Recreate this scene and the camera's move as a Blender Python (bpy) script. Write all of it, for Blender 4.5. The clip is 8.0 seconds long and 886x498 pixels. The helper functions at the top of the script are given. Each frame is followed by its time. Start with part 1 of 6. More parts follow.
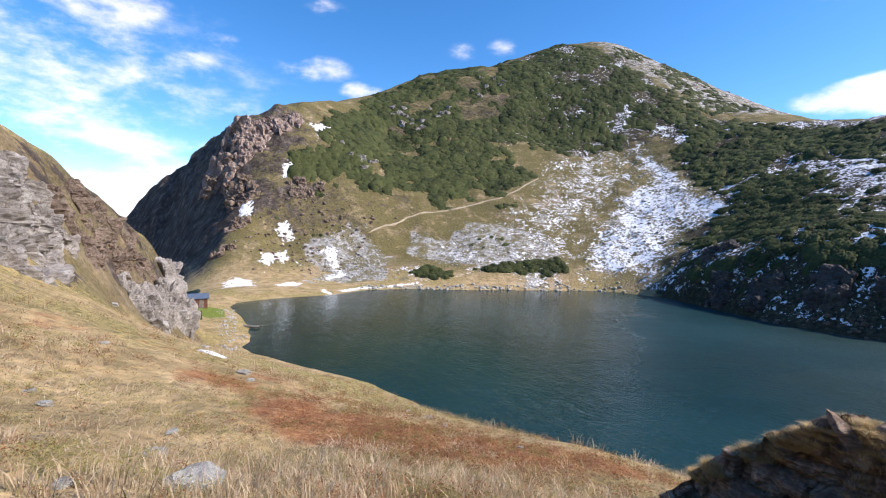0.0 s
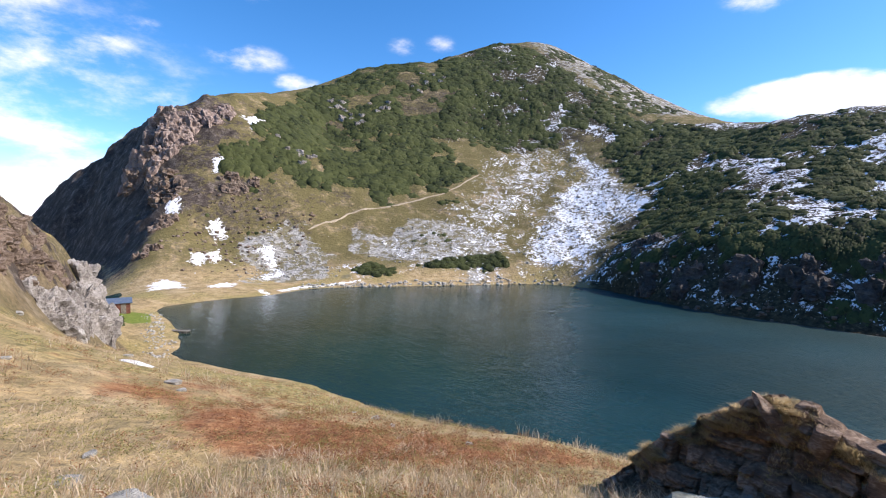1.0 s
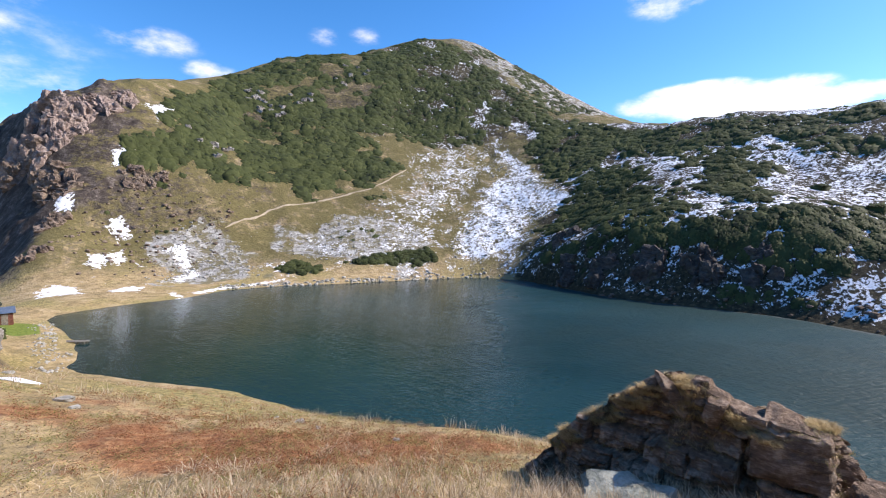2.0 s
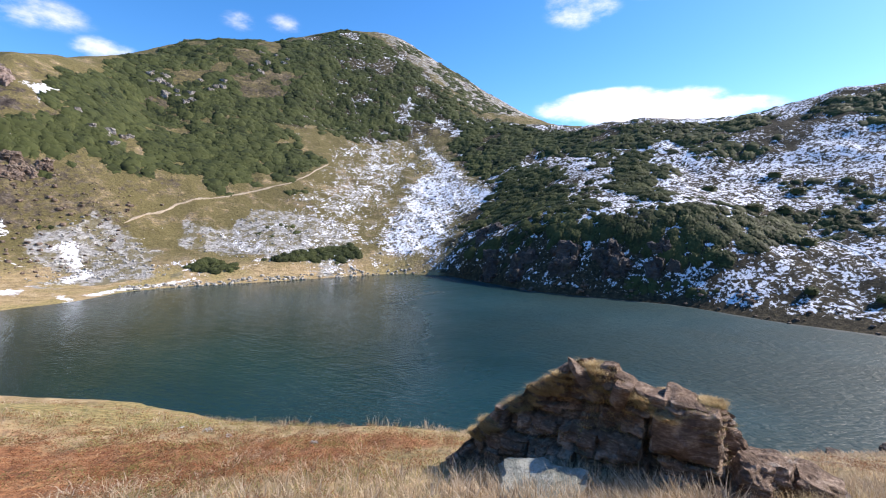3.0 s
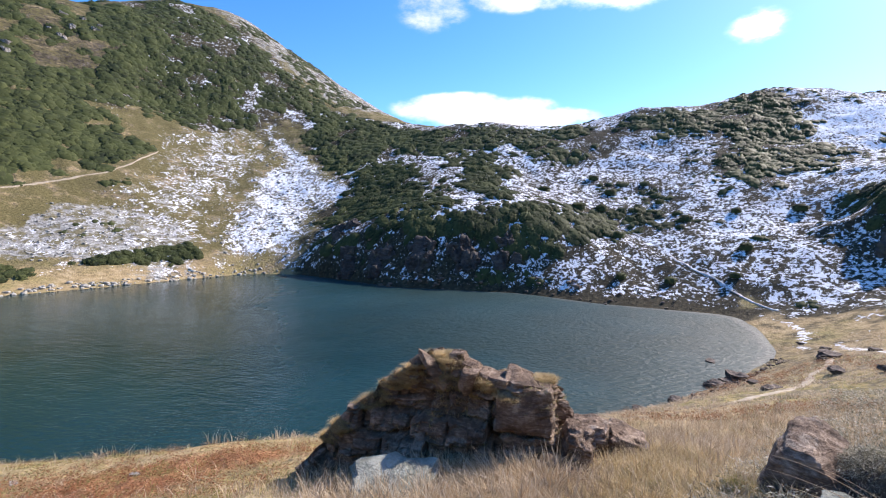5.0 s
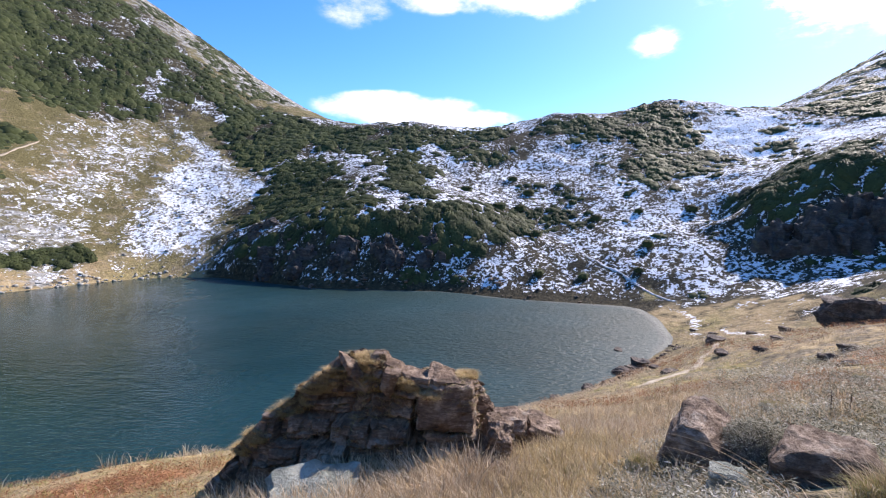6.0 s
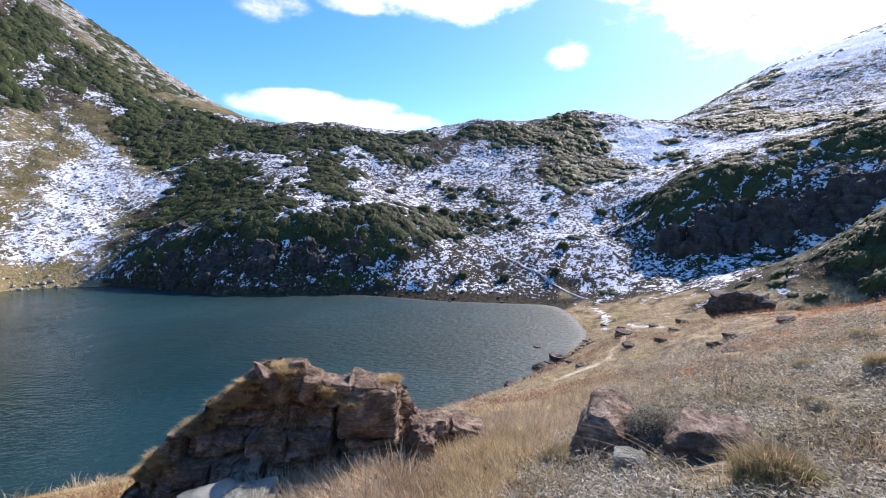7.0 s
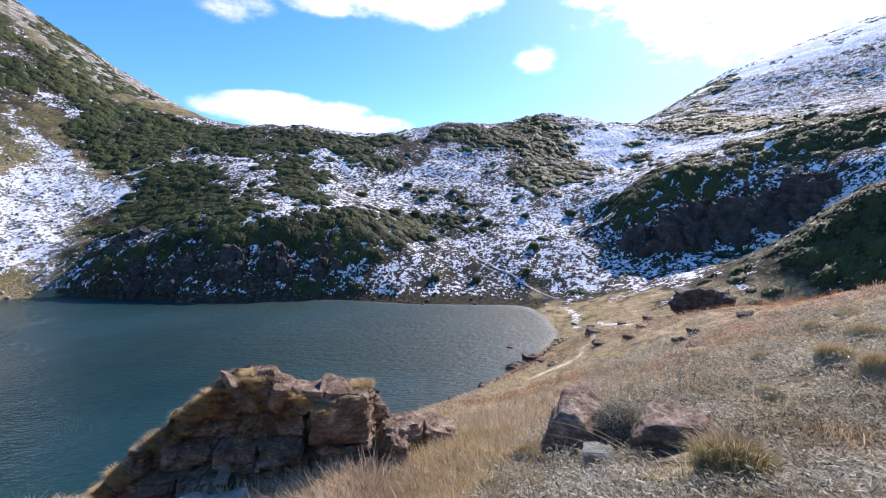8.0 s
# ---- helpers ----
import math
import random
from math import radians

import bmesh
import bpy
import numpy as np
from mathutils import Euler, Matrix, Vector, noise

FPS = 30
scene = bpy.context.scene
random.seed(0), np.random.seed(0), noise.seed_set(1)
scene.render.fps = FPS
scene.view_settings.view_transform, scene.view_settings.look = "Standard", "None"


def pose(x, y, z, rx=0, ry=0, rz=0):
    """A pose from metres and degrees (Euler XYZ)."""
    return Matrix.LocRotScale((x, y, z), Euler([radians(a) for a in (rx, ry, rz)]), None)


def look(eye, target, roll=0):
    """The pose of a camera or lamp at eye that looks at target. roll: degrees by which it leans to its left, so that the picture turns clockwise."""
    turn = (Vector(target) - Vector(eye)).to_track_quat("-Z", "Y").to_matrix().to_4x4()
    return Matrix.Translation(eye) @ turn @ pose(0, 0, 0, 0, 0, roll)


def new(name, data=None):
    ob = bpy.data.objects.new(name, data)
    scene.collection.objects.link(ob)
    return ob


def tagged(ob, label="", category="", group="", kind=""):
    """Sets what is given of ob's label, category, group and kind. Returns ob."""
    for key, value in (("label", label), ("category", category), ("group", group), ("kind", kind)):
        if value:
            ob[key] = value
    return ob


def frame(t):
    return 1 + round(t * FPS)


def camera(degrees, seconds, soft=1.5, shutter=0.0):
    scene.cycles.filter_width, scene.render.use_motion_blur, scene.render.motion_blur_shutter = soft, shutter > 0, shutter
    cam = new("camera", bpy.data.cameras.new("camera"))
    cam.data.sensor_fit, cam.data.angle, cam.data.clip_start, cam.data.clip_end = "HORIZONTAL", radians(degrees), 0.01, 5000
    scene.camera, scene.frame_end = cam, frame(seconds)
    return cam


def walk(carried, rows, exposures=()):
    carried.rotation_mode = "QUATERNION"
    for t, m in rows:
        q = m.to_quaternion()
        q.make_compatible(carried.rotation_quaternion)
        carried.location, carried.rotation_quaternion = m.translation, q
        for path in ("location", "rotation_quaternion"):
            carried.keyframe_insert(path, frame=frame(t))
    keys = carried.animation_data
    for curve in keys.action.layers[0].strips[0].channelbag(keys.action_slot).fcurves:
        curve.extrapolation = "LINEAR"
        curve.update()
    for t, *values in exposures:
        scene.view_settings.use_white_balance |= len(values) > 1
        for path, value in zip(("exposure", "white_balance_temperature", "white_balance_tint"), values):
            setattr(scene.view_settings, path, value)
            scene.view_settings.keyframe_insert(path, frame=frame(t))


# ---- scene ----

# ---- camera: a hand-held turn to the right on the slope above the lake ----
cam = camera(88.3, 8.0, soft=1.1)
ROWS = [
    # seconds, x, y, z, yaw, pitch, roll
    (0.0, -0.305, -0.302, 20.089, 0.0, -3.0, -1.5),
    (0.5, -0.327, -0.253, 20.089, -1.579, -3.429, -0.951),
    (1.0, -0.364, -0.152, 20.102, -7.229, -3.323, -1.008),
    (1.5, -0.31, -0.114, 20.086, -10.878, -3.516, -0.849),
    (2.0, -0.235, -0.088, 20.076, -16.167, -3.79, -0.437),
    (3.5, -0.001, 0.095, 19.982, -29.498, -3.913, -0.83),
    (4.0, 0.065, 0.121, 19.973, -33.626, -3.568, -0.464),
    (4.5, 0.087, 0.106, 19.969, -38.331, -4.028, -0.618),
    (6.0, 0.183, 0.098, 19.95, -52.723, -4.245, -1.185),
    (6.5, 0.192, 0.075, 19.95, -57.077, -4.177, -0.846),
    (7.0, 0.203, 0.046, 19.961, -62.098, -3.692, -1.244),
    (7.5, 0.206, 0.014, 19.963, -66.537, -3.456, -1.433),
    (8.0, 0.196, 0.013, 19.967, -65.581, -3.327, -0.542),
]
walk(cam, [(t, pose(x, y, z, 90 + pitch, 0, yaw) @ pose(0, 0, 0, 0, 0, -roll)) for t, x, y, z, yaw, pitch, roll in ROWS],
     exposures=[(0.0, 0.78, 6650, 16), (2.0, 0.82, 6650, 16), (5.0, 0.96, 6600, 18), (8.0, 0.90, 6500, 20)])

# ---- sky, clouds and sun ----
SUN_AZ, SUN_EL = -100.0, 38.0          # degrees: azimuth from +y, to the left positive; elevation


def heading(az, el):
    a, e = radians(az), radians(el)
    return Vector((-math.sin(a) * math.cos(e), math.cos(a) * math.cos(e), math.sin(e)))


def make_world():
    world = bpy.data.worlds.new("sky")
    scene.world = world
    world.use_nodes = True
    nt = world.node_tree
    nt.nodes.clear()
    N, L = nt.nodes.new, nt.links.new

    def mth(op, a, b=None, c=None):
        n = N("ShaderNodeMath")
        n.operation = op
        for k, v in enumerate((a, b, c)):
            if v is None:
                continue
            if isinstance(v, (int, float)):
                n.inputs[k].default_value = v
            else:
                L(v, n.inputs[k])
        return n.outputs[0]

    sky = N("ShaderNodeTexSky")
    sky.sky_type = 'NISHITA'
    sky.sun_disc = False
    sky.sun_elevation = radians(SUN_EL)
    sky.sun_rotation = radians(-SUN_AZ)
    sky.altitude = 1800
    sky.air_density, sky.dust_density, sky.ozone_density = 1.0, 1.2, 3.0
    co = N("ShaderNodeTexCoord")
    sep = N("ShaderNodeSeparateXYZ")
    L(co.outputs["Generated"], sep.inputs[0])
    x, y, z = sep.outputs
    az = mth('MULTIPLY', mth('ARCTAN2', mth('MULTIPLY', x, -1.0), y), 57.2958)
    el = mth('MULTIPLY', mth('ARCSINE', z), 57.2958)
    warp = N("ShaderNodeTexNoise")
    warp.inputs["Scale"].default_value, warp.inputs["Detail"].default_value = 9.0, 7.0
    warp.inputs["Roughness"].default_value = 0.62
    st = N("ShaderNodeMapping")
    st.inputs["Scale"].default_value = (1, 1, 2.2)
    L(co.outputs["Generated"], st.inputs[0])
    L(st.outputs[0], warp.inputs["Vector"])
    # clouds and the sun's glow: azimuth, elevation, half width, half height (degrees), density
    total = None
    for a, e, w, h, k in CLOUDS_AND_GLOW:
        da = mth('DIVIDE', mth('SUBTRACT', az, a), w)
        de = mth('DIVIDE', mth('SUBTRACT', el, e), h)
        r2 = mth('ADD', mth('MULTIPLY', da, da), mth('MULTIPLY', de, de))
        blob = mth('MULTIPLY', mth('MAXIMUM', mth('SUBTRACT', 1.0, r2), 0.0), k)
        total = blob if total is None else mth('MAXIMUM', total, blob)
    body = mth('ADD', total, mth('MULTIPLY', mth('SUBTRACT', warp.outputs[0], 0.53), 2.3))
    body = mth('MULTIPLY', body, mth('MINIMUM', mth('MULTIPLY', total, 3.0), 1.0))
    mask = N("ShaderNodeMapRange")
    mask.interpolation_type = 'SMOOTHSTEP'
    mask.inputs["From Min"].default_value, mask.inputs["From Max"].default_value = 0.03, 1.10
    L(body, mask.inputs["Value"])
    bg = N("ShaderNodeBackground")
    bg.inputs["Strength"].default_value = 0.15
    deep = N("ShaderNodeHueSaturation")
    deep.inputs["Saturation"].default_value = 1.3
    L(sky.outputs[0], deep.inputs["Color"])
    L(deep.outputs[0], bg.inputs[0])
    cloud = N("ShaderNodeBackground")
    cloud.inputs[0].default_value = (1.0, 0.985, 0.97, 1)
    toward = N("ShaderNodeVectorMath")
    toward.operation = 'DOT_PRODUCT'
    L(co.outputs["Generated"], toward.inputs[0])
    toward.inputs[1].default_value = heading(SUN_AZ, SUN_EL)
    lit = mth('POWER', mth('MAXIMUM', toward.outputs["Value"], 0.0), 18.0)
    L(mth('ADD', 0.85, mth('MULTIPLY', lit, 9.0)), cloud.inputs[1])
    mix = N("ShaderNodeMixShader")
    L(mask.outputs[0], mix.inputs[0])
    L(bg.outputs[0], mix.inputs[1])
    L(cloud.outputs[0], mix.inputs[2])
    out = N("ShaderNodeOutputWorld")
    L(mix.outputs[0], out.inputs[0])


CLOUDS_AND_GLOW = [
    (42, 15.5, 15, 7.5, 0.60), (35, 22, 6, 5.5, 0.52), (29, 16, 5, 3.0, 0.40), (38, 8, 15, 4.5, 0.50), (33, 3, 12, 4.5, 0.60), (24, 12.2, 3.4, 1.6, 0.38), (38, 11, 26, 16, 0.34),
    (16, 17.6, 6.5, 2.0, 0.42), (10.5, 15.4, 3.4, 1.6, 0.55), (19, 25.8, 3.0, 1.8, 0.45), (14.8, 24, 3.4, 1.4, 0.36), (-1.8, 20.4, 2.4, 1.4, 0.36), (-6.5, 20.7, 2.8, 1.4, 0.33),
    (25.5, 19, 3.0, 1.3, 0.34), (-47, 12.6, 11.5, 2.4, 1.3), (-54, 11.6, 9, 1.6, 1.1), (-41.5, 23.8, 5.5, 3.6, 0.6), (-51, 25.5, 8, 3.0, 0.9), (-62, 25.5, 12, 4.0, 0.95),
    # entries at -95, -101 and -114 are added for the sun's white glow
    (-76.6, 18.8, 3.4, 2.2, 0.4), (-95, 30, 19, 7, 0.55), (-101, 27, 25, 13, 0.85), (-114, 24, 20, 11, 0.6)]
make_world()
sun_data = bpy.data.lights.new("sun", 'SUN')
sun_data.energy, sun_data.angle, sun_data.color = 3.8, radians(0.53), (1.0, 0.94, 0.85)
sun = new("sun", sun_data)
sun.matrix_world = look(heading(SUN_AZ, SUN_EL) * 300, (0, 0, 0))

# ---- materials ----


class Surface:
    """A node material on a Principled shader; places are in metres."""

    def __init__(self, name, rough=0.9, spec=0.3):
        self.m = bpy.data.materials.new(name)
        self.m.use_nodes = True
        self.nt = self.m.node_tree
        self.p = self.nt.nodes["Principled BSDF"]
        self.p.inputs["Roughness"].default_value = rough
        self.p.inputs["Specular IOR Level"].default_value = spec
        self.pos = self.nt.nodes.new("ShaderNodeNewGeometry")
        self.where = self.pos.outputs["Position"]

    def put(self, v, socket):
        if isinstance(v, (int, float)):
            socket.default_value = v
        elif isinstance(v, tuple):
            socket.default_value = (*v, 1.0)[:4] if len(socket.default_value) == 4 else v
        else:
            self.nt.links.new(v, socket)

    def stretch(self, sx, sy, sz, turn=0.0):
        turned = self.nt.nodes.new("ShaderNodeMapping")
        turned.inputs["Rotation"].default_value = (0, 0, radians(turn))
        self.put(self.where, turned.inputs[0])
        n = self.nt.nodes.new("ShaderNodeMapping")
        n.inputs["Scale"].default_value = (sx, sy, sz)
        self.put(turned.outputs[0], n.inputs[0])
        return n.outputs[0]

    def noise(self, size, detail=4.0, rough=0.55, where=None, twist=0.0):
        n = self.nt.nodes.new("ShaderNodeTexNoise")
        n.inputs["Scale"].default_value = 1.0 / size
        n.inputs["Detail"].default_value, n.inputs["Roughness"].default_value = detail, rough
        n.inputs["Distortion"].default_value = twist
        self.put(where if where is not None else self.where, n.inputs["Vector"])
        return n.outputs[0]

    def cells(self, size, feature='F1', out="Distance", where=None):
        n = self.nt.nodes.new("ShaderNodeTexVoronoi")
        n.feature = feature
        n.inputs["Scale"].default_value = 1.0 / size
        self.put(where if where is not None else self.where, n.inputs["Vector"])
        return n.outputs[out]

    def math(self, op, a, b=0.0, c=0.0):
        n = self.nt.nodes.new("ShaderNodeMath")
        n.operation = op
        for v, s in zip((a, b, c), n.inputs):
            self.put(v, s)
        return n.outputs[0]

    def step(self, v, lo, hi):
        n = self.nt.nodes.new("ShaderNodeMapRange")
        n.interpolation_type = 'SMOOTHSTEP'
        self.put(v, n.inputs["Value"])
        self.put(lo, n.inputs["From Min"])
        self.put(hi, n.inputs["From Max"])
        return n.outputs[0]

    def ramp(self, v, stops):
        n = self.nt.nodes.new("ShaderNodeValToRGB")
        e = n.color_ramp.elements
        while len(e) < len(stops):
            e.new(0.5)
        for k, (at, colour) in enumerate(stops):
            e[k].position, e[k].color = at, (*colour, 1)
        self.put(v, n.inputs[0])
        return n.outputs[0]

    def mix(self, f, a, b, how='MIX'):
        n = self.nt.nodes.new("ShaderNodeMix")
        n.data_type, n.blend_type = 'RGBA', how
        self.put(f, n.inputs[0])
        self.put(a, n.inputs[6])
        self.put(b, n.inputs[7])
        return n.outputs[2]

    def attr(self, name):
        n = self.nt.nodes.new("ShaderNodeAttribute")
        n.attribute_name = name
        return n.outputs["Fac"]

    def island(self):
        return self.pos.outputs["Random Per Island"]

    def each(self):
        return self.nt.nodes.new("ShaderNodeObjectInfo").outputs["Random"]

    def up(self):
        n = self.nt.nodes.new("ShaderNodeSeparateXYZ")
        self.put(self.pos.outputs["Normal"], n.inputs[0])
        return n.outputs[2]

    def bump(self, height, strength, dist, below=None):
        n = self.nt.nodes.new("ShaderNodeBump")
        n.inputs["Strength"].default_value, n.inputs["Distance"].default_value = strength, dist
        self.put(height, n.inputs["Height"])
        if below is not None:
            self.put(below, n.inputs["Normal"])
        self.put(n.outputs[0], self.p.inputs["Normal"])
        return n.outputs[0]

    def colour(self, c):
        self.put(c, self.p.inputs["Base Color"])
        return self.m


def ground_surface():
    s = Surface("ground", 0.95, 0.15)
    big, mid, fine, tiny = s.noise(14, 5), s.noise(2.2, 5, 0.6), s.noise(0.35, 4, 0.65), s.noise(0.07, 3, 0.7)
    grass = s.ramp(mid, [(0.3, (0.19, 0.15, 0.075)), (0.5, (0.36, 0.265, 0.14)), (0.7, (0.48, 0.37, 0.215))])
    grass = s.mix(s.step(big, 0.45, 0.62), grass, s.ramp(fine, [(0.35, (0.17, 0.16, 0.06)), (0.65, (0.38, 0.29, 0.13))]))
    tone = s.ramp(fine, [(0.25, (0.5, 0.48, 0.45)), (0.5, (1, 1, 1)), (0.75, (1.35, 1.3, 1.2))])
    grass = s.mix(0.8, grass, tone, 'MULTIPLY')
    earth = s.ramp(fine, [(0.3, (0.075, 0.06, 0.042)), (0.55, (0.20, 0.16, 0.108)), (0.75, (0.34, 0.28, 0.205))])
    grass = s.mix(s.math('MULTIPLY', s.step(s.noise(1.3, 6, 0.7), 0.42, 0.58), s.attr("bare")), grass, earth)
    olive = s.ramp(fine, [(0.3, (0.075, 0.070, 0.026)), (0.55, (0.15, 0.125, 0.052)), (0.75, (0.24, 0.19, 0.095))])
    grass = s.mix(s.math('MULTIPLY', s.step(s.noise(7, 6, 0.68), 0.32, 0.52), s.attr("olive")), grass, olive)
    heath = s.ramp(s.math('ADD', s.math('MULTIPLY', fine, 0.6), s.math('MULTIPLY', tiny, 0.4)),
                   [(0.35, (0.14, 0.06, 0.03)), (0.5, (0.28, 0.13, 0.06)), (0.65, (0.40, 0.25, 0.125))])
    grass = s.mix(s.step(s.math('ADD', s.attr("heath"), s.math('MULTIPLY', s.math('SUBTRACT', mid, 0.5), 1.6)), 0.4, 0.75), grass, heath)
    lawn = s.ramp(fine, [(0.3, (0.10, 0.14, 0.025)), (0.7, (0.20, 0.24, 0.05))])
    grass = s.mix(s.step(s.math('ADD', s.attr("lawn"), s.math('MULTIPLY', s.math('SUBTRACT', fine, 0.5), 0.6)), 0.4, 0.6), grass, lawn)
    # scree: pale angular stones with dark gaps
    stone = s.cells(0.9, 'F1', "Color")
    grey = s.ramp(s.noise(0.8, 5, 0.7), [(0.3, (0.17, 0.165, 0.15)), (0.5, (0.40, 0.39, 0.365)), (0.7, (0.52, 0.51, 0.48))])
    one = s.nt.nodes.new("ShaderNodeSeparateColor")
    s.put(stone, one.inputs[0])
    grey = s.mix(0.75, grey, s.ramp(one.outputs[0], [(0.0, (0.45, 0.44, 0.42)), (1.0, (1.15, 1.15, 1.12))]), 'MULTIPLY')
    tufts = s.step(s.noise(3.5, 5, 0.65), 0.46, 0.56)
    grey = s.mix(s.math('MULTIPLY', tufts, 0.85), grey, (0.15, 0.125, 0.055))
    skin = s.mix(s.step(s.math('ADD', s.attr("scree"), s.math('MULTIPLY', s.math('SUBTRACT', s.noise(5, 6, 0.7), 0.5), 2.4)), 0.35, 0.65), grass, grey)
    # rock: on crags and wherever the ground is steep
    rough = s.noise(3.0, 7, 0.68, s.stretch(1, 1, 0.45))
    rock = s.ramp(s.math('ADD', s.math('MULTIPLY', rough, 0.6), s.math('MULTIPLY', s.noise(0.7, 6, 0.7), 0.4)), [(0.34, (0.016, 0.013, 0.011)), (0.52, (0.075, 0.060, 0.050)), (0.69, (0.27, 0.23, 0.195))])
    steep = s.step(s.math('ADD', s.up(), s.math('MULTIPLY', s.math('SUBTRACT', s.noise(1.6, 5), 0.5), 0.5)), 0.80, 0.64)
    rocky = s.math('MAXIMUM', s.math('MULTIPLY', steep, s.attr("crag")), s.step(s.math('ADD', s.attr("rock"), s.math('MULTIPLY', s.math('SUBTRACT', s.noise(4, 6, 0.65), 0.5), 2.2)), 0.5, 0.7))
    skin = s.mix(rocky, skin, rock)
    # dark soil and dwarf shrubs between the snow
    litter = s.ramp(s.noise(0.9, 5, 0.7), [(0.35, (0.020, 0.019, 0.012)), (0.55, (0.060, 0.050, 0.030)), (0.72, (0.15, 0.118, 0.068))])
    skin = s.mix(s.step(s.math('ADD', s.attr("litter"), s.math('MULTIPLY', s.math('SUBTRACT', s.noise(3, 5), 0.5), 1.2)), 0.35, 0.7), skin, litter)
    # thin snow: flecks between stones and tussocks that stand out of it
    fine_fleck = s.noise(0.95, 5, 0.72, s.stretch(1.0, 1.0, 0.7), 0.6)
    wide_fleck = s.noise(3.4, 5, 0.66, s.stretch(1.0, 1.0, 0.6), 0.9)
    poke = s.math('MULTIPLY', s.step(s.cells(1.25, 'F1'), 0.42, 0.20), 0.075)
    flecks = s.math('SUBTRACT', s.math('ADD', s.math('MULTIPLY', fine_fleck, 0.56), s.math('MULTIPLY', wide_fleck, 0.44)), poke)
    level = s.math('SUBTRACT', 0.66, s.math('MULTIPLY', s.attr("snow"), 0.36))
    white = s.math('MULTIPLY', s.step(flecks, s.math('SUBTRACT', level, 0.012), s.math('ADD', level, 0.014)), s.step(s.attr("snow"), 0.03, 0.12))
    skin = s.mix(white, skin, s.mix(s.noise(0.5, 3), (0.78, 0.81, 0.86), (0.90, 0.91, 0.93)))
    b = s.bump(s.noise(0.12, 4, 0.7), 0.5, 0.05)
    s.bump(s.noise(1.4, 6, 0.68), 0.7, 0.7, b)
    return s.colour(skin)


def water_surface():
    s = Surface("lake_water", 0.06, 0.5)
    s.p.inputs["IOR"].default_value = 1.33
    rip = s.noise(0.45, 3, 0.6, s.stretch(0.42, 1.0, 1, 48))
    swell = s.noise(1.7, 3, 0.55, s.stretch(0.4, 1.0, 1, 62))
    # the wind comes in over the open east end; the far west corner lies in the lee
    wind = s.math('ADD', s.attr("open"), s.math('MULTIPLY', s.math('SUBTRACT', s.math('ADD', s.math('MULTIPLY', s.noise(30, 3, 0.5), 0.6), s.math('MULTIPLY', s.noise(7, 3, 0.5, s.stretch(0.4, 1.4, 1)), 0.4)), 0.5), 1.1))
    gust = s.step(wind, 0.0, 1.15)
    h = s.math('ADD', s.math('MULTIPLY', rip, s.math('ADD', 0.18, s.math('MULTIPLY', gust, 0.95))), s.math('MULTIPLY', swell, s.math('ADD', 0.22, s.math('MULTIPLY', gust, 0.50))))
    s.bump(h, 1.0, 0.27)
    s.put(s.math('ADD', 0.08, s.math('MULTIPLY', gust, 0.50)), s.p.inputs["Roughness"])
    c = s.mix(s.step(s.noise(40, 3), 0.35, 0.65), (0.006, 0.025, 0.022), (0.010, 0.040, 0.042))
    shoal = s.step(s.math('ADD', s.attr("shoal"), s.math('MULTIPLY', s.math('SUBTRACT', s.noise(1.2, 4), 0.5), 0.5)), 0.2, 0.9)
    return s.colour(s.mix(shoal, c, (0.075, 0.085, 0.075)))


def rock_surface(name, dark, mid, light, lichen=(0.4, 0.38, 0.33), cover=0.35, wear=1.0):
    s = Surface(name, 0.85, 0.3)
    a = s.noise(0.55 * wear, 7, 0.7)
    band = s.noise(0.22 * wear, 5, 0.65, s.stretch(0.5, 0.5, 2.4), 1.2)
    c = s.ramp(s.math('ADD', s.math('MULTIPLY', a, 0.6), s.math('MULTIPLY', band, 0.4)), [(0.32, dark), (0.5, mid), (0.66, light)])
    c = s.mix(s.math('MULTIPLY', s.step(s.noise(0.9 * wear, 6, 0.75), 0.54, 0.66), cover), c, lichen)
    c = s.mix(0.5, c, s.ramp(s.each(), [(0, (0.8, 0.76, 0.72)), (1, (1.15, 1.15, 1.15))]), 'MULTIPLY')
    crack = s.cells(0.5 * wear, 'DISTANCE_TO_EDGE', where=s.stretch(1, 1, 1.8))
    c = s.mix(s.math('MULTIPLY', s.step(s.math('ADD', crack, s.math('MULTIPLY', s.noise(0.12 * wear, 4), 0.12)), 0.07, 0.02), 0.30), c, dark)
    b = s.bump(s.noise(0.09 * wear, 6, 0.78), 0.9, 0.07 * wear)
    b = s.bump(s.step(crack, 0.0, 0.06), 0.25, 0.04 * wear, b)
    s.bump(band, 0.6, 0.10 * wear, b)
    return s.colour(c)


def leaf_surface(name, dark, light, rough=0.7):
    s = Surface(name, rough, 0.1)
    c = s.ramp(s.math('ADD', s.math('MULTIPLY', s.island(), 0.30), s.math('ADD', s.math('MULTIPLY', s.noise(17, 4, 0.6), 0.75), s.math('MULTIPLY', s.noise(3.0, 3), 0.35))), [(0.46, dark), (0.62, tuple(0.45 * a + 0.55 * b for a, b in zip(dark, light))), (0.88, light)])
    return s.colour(c)


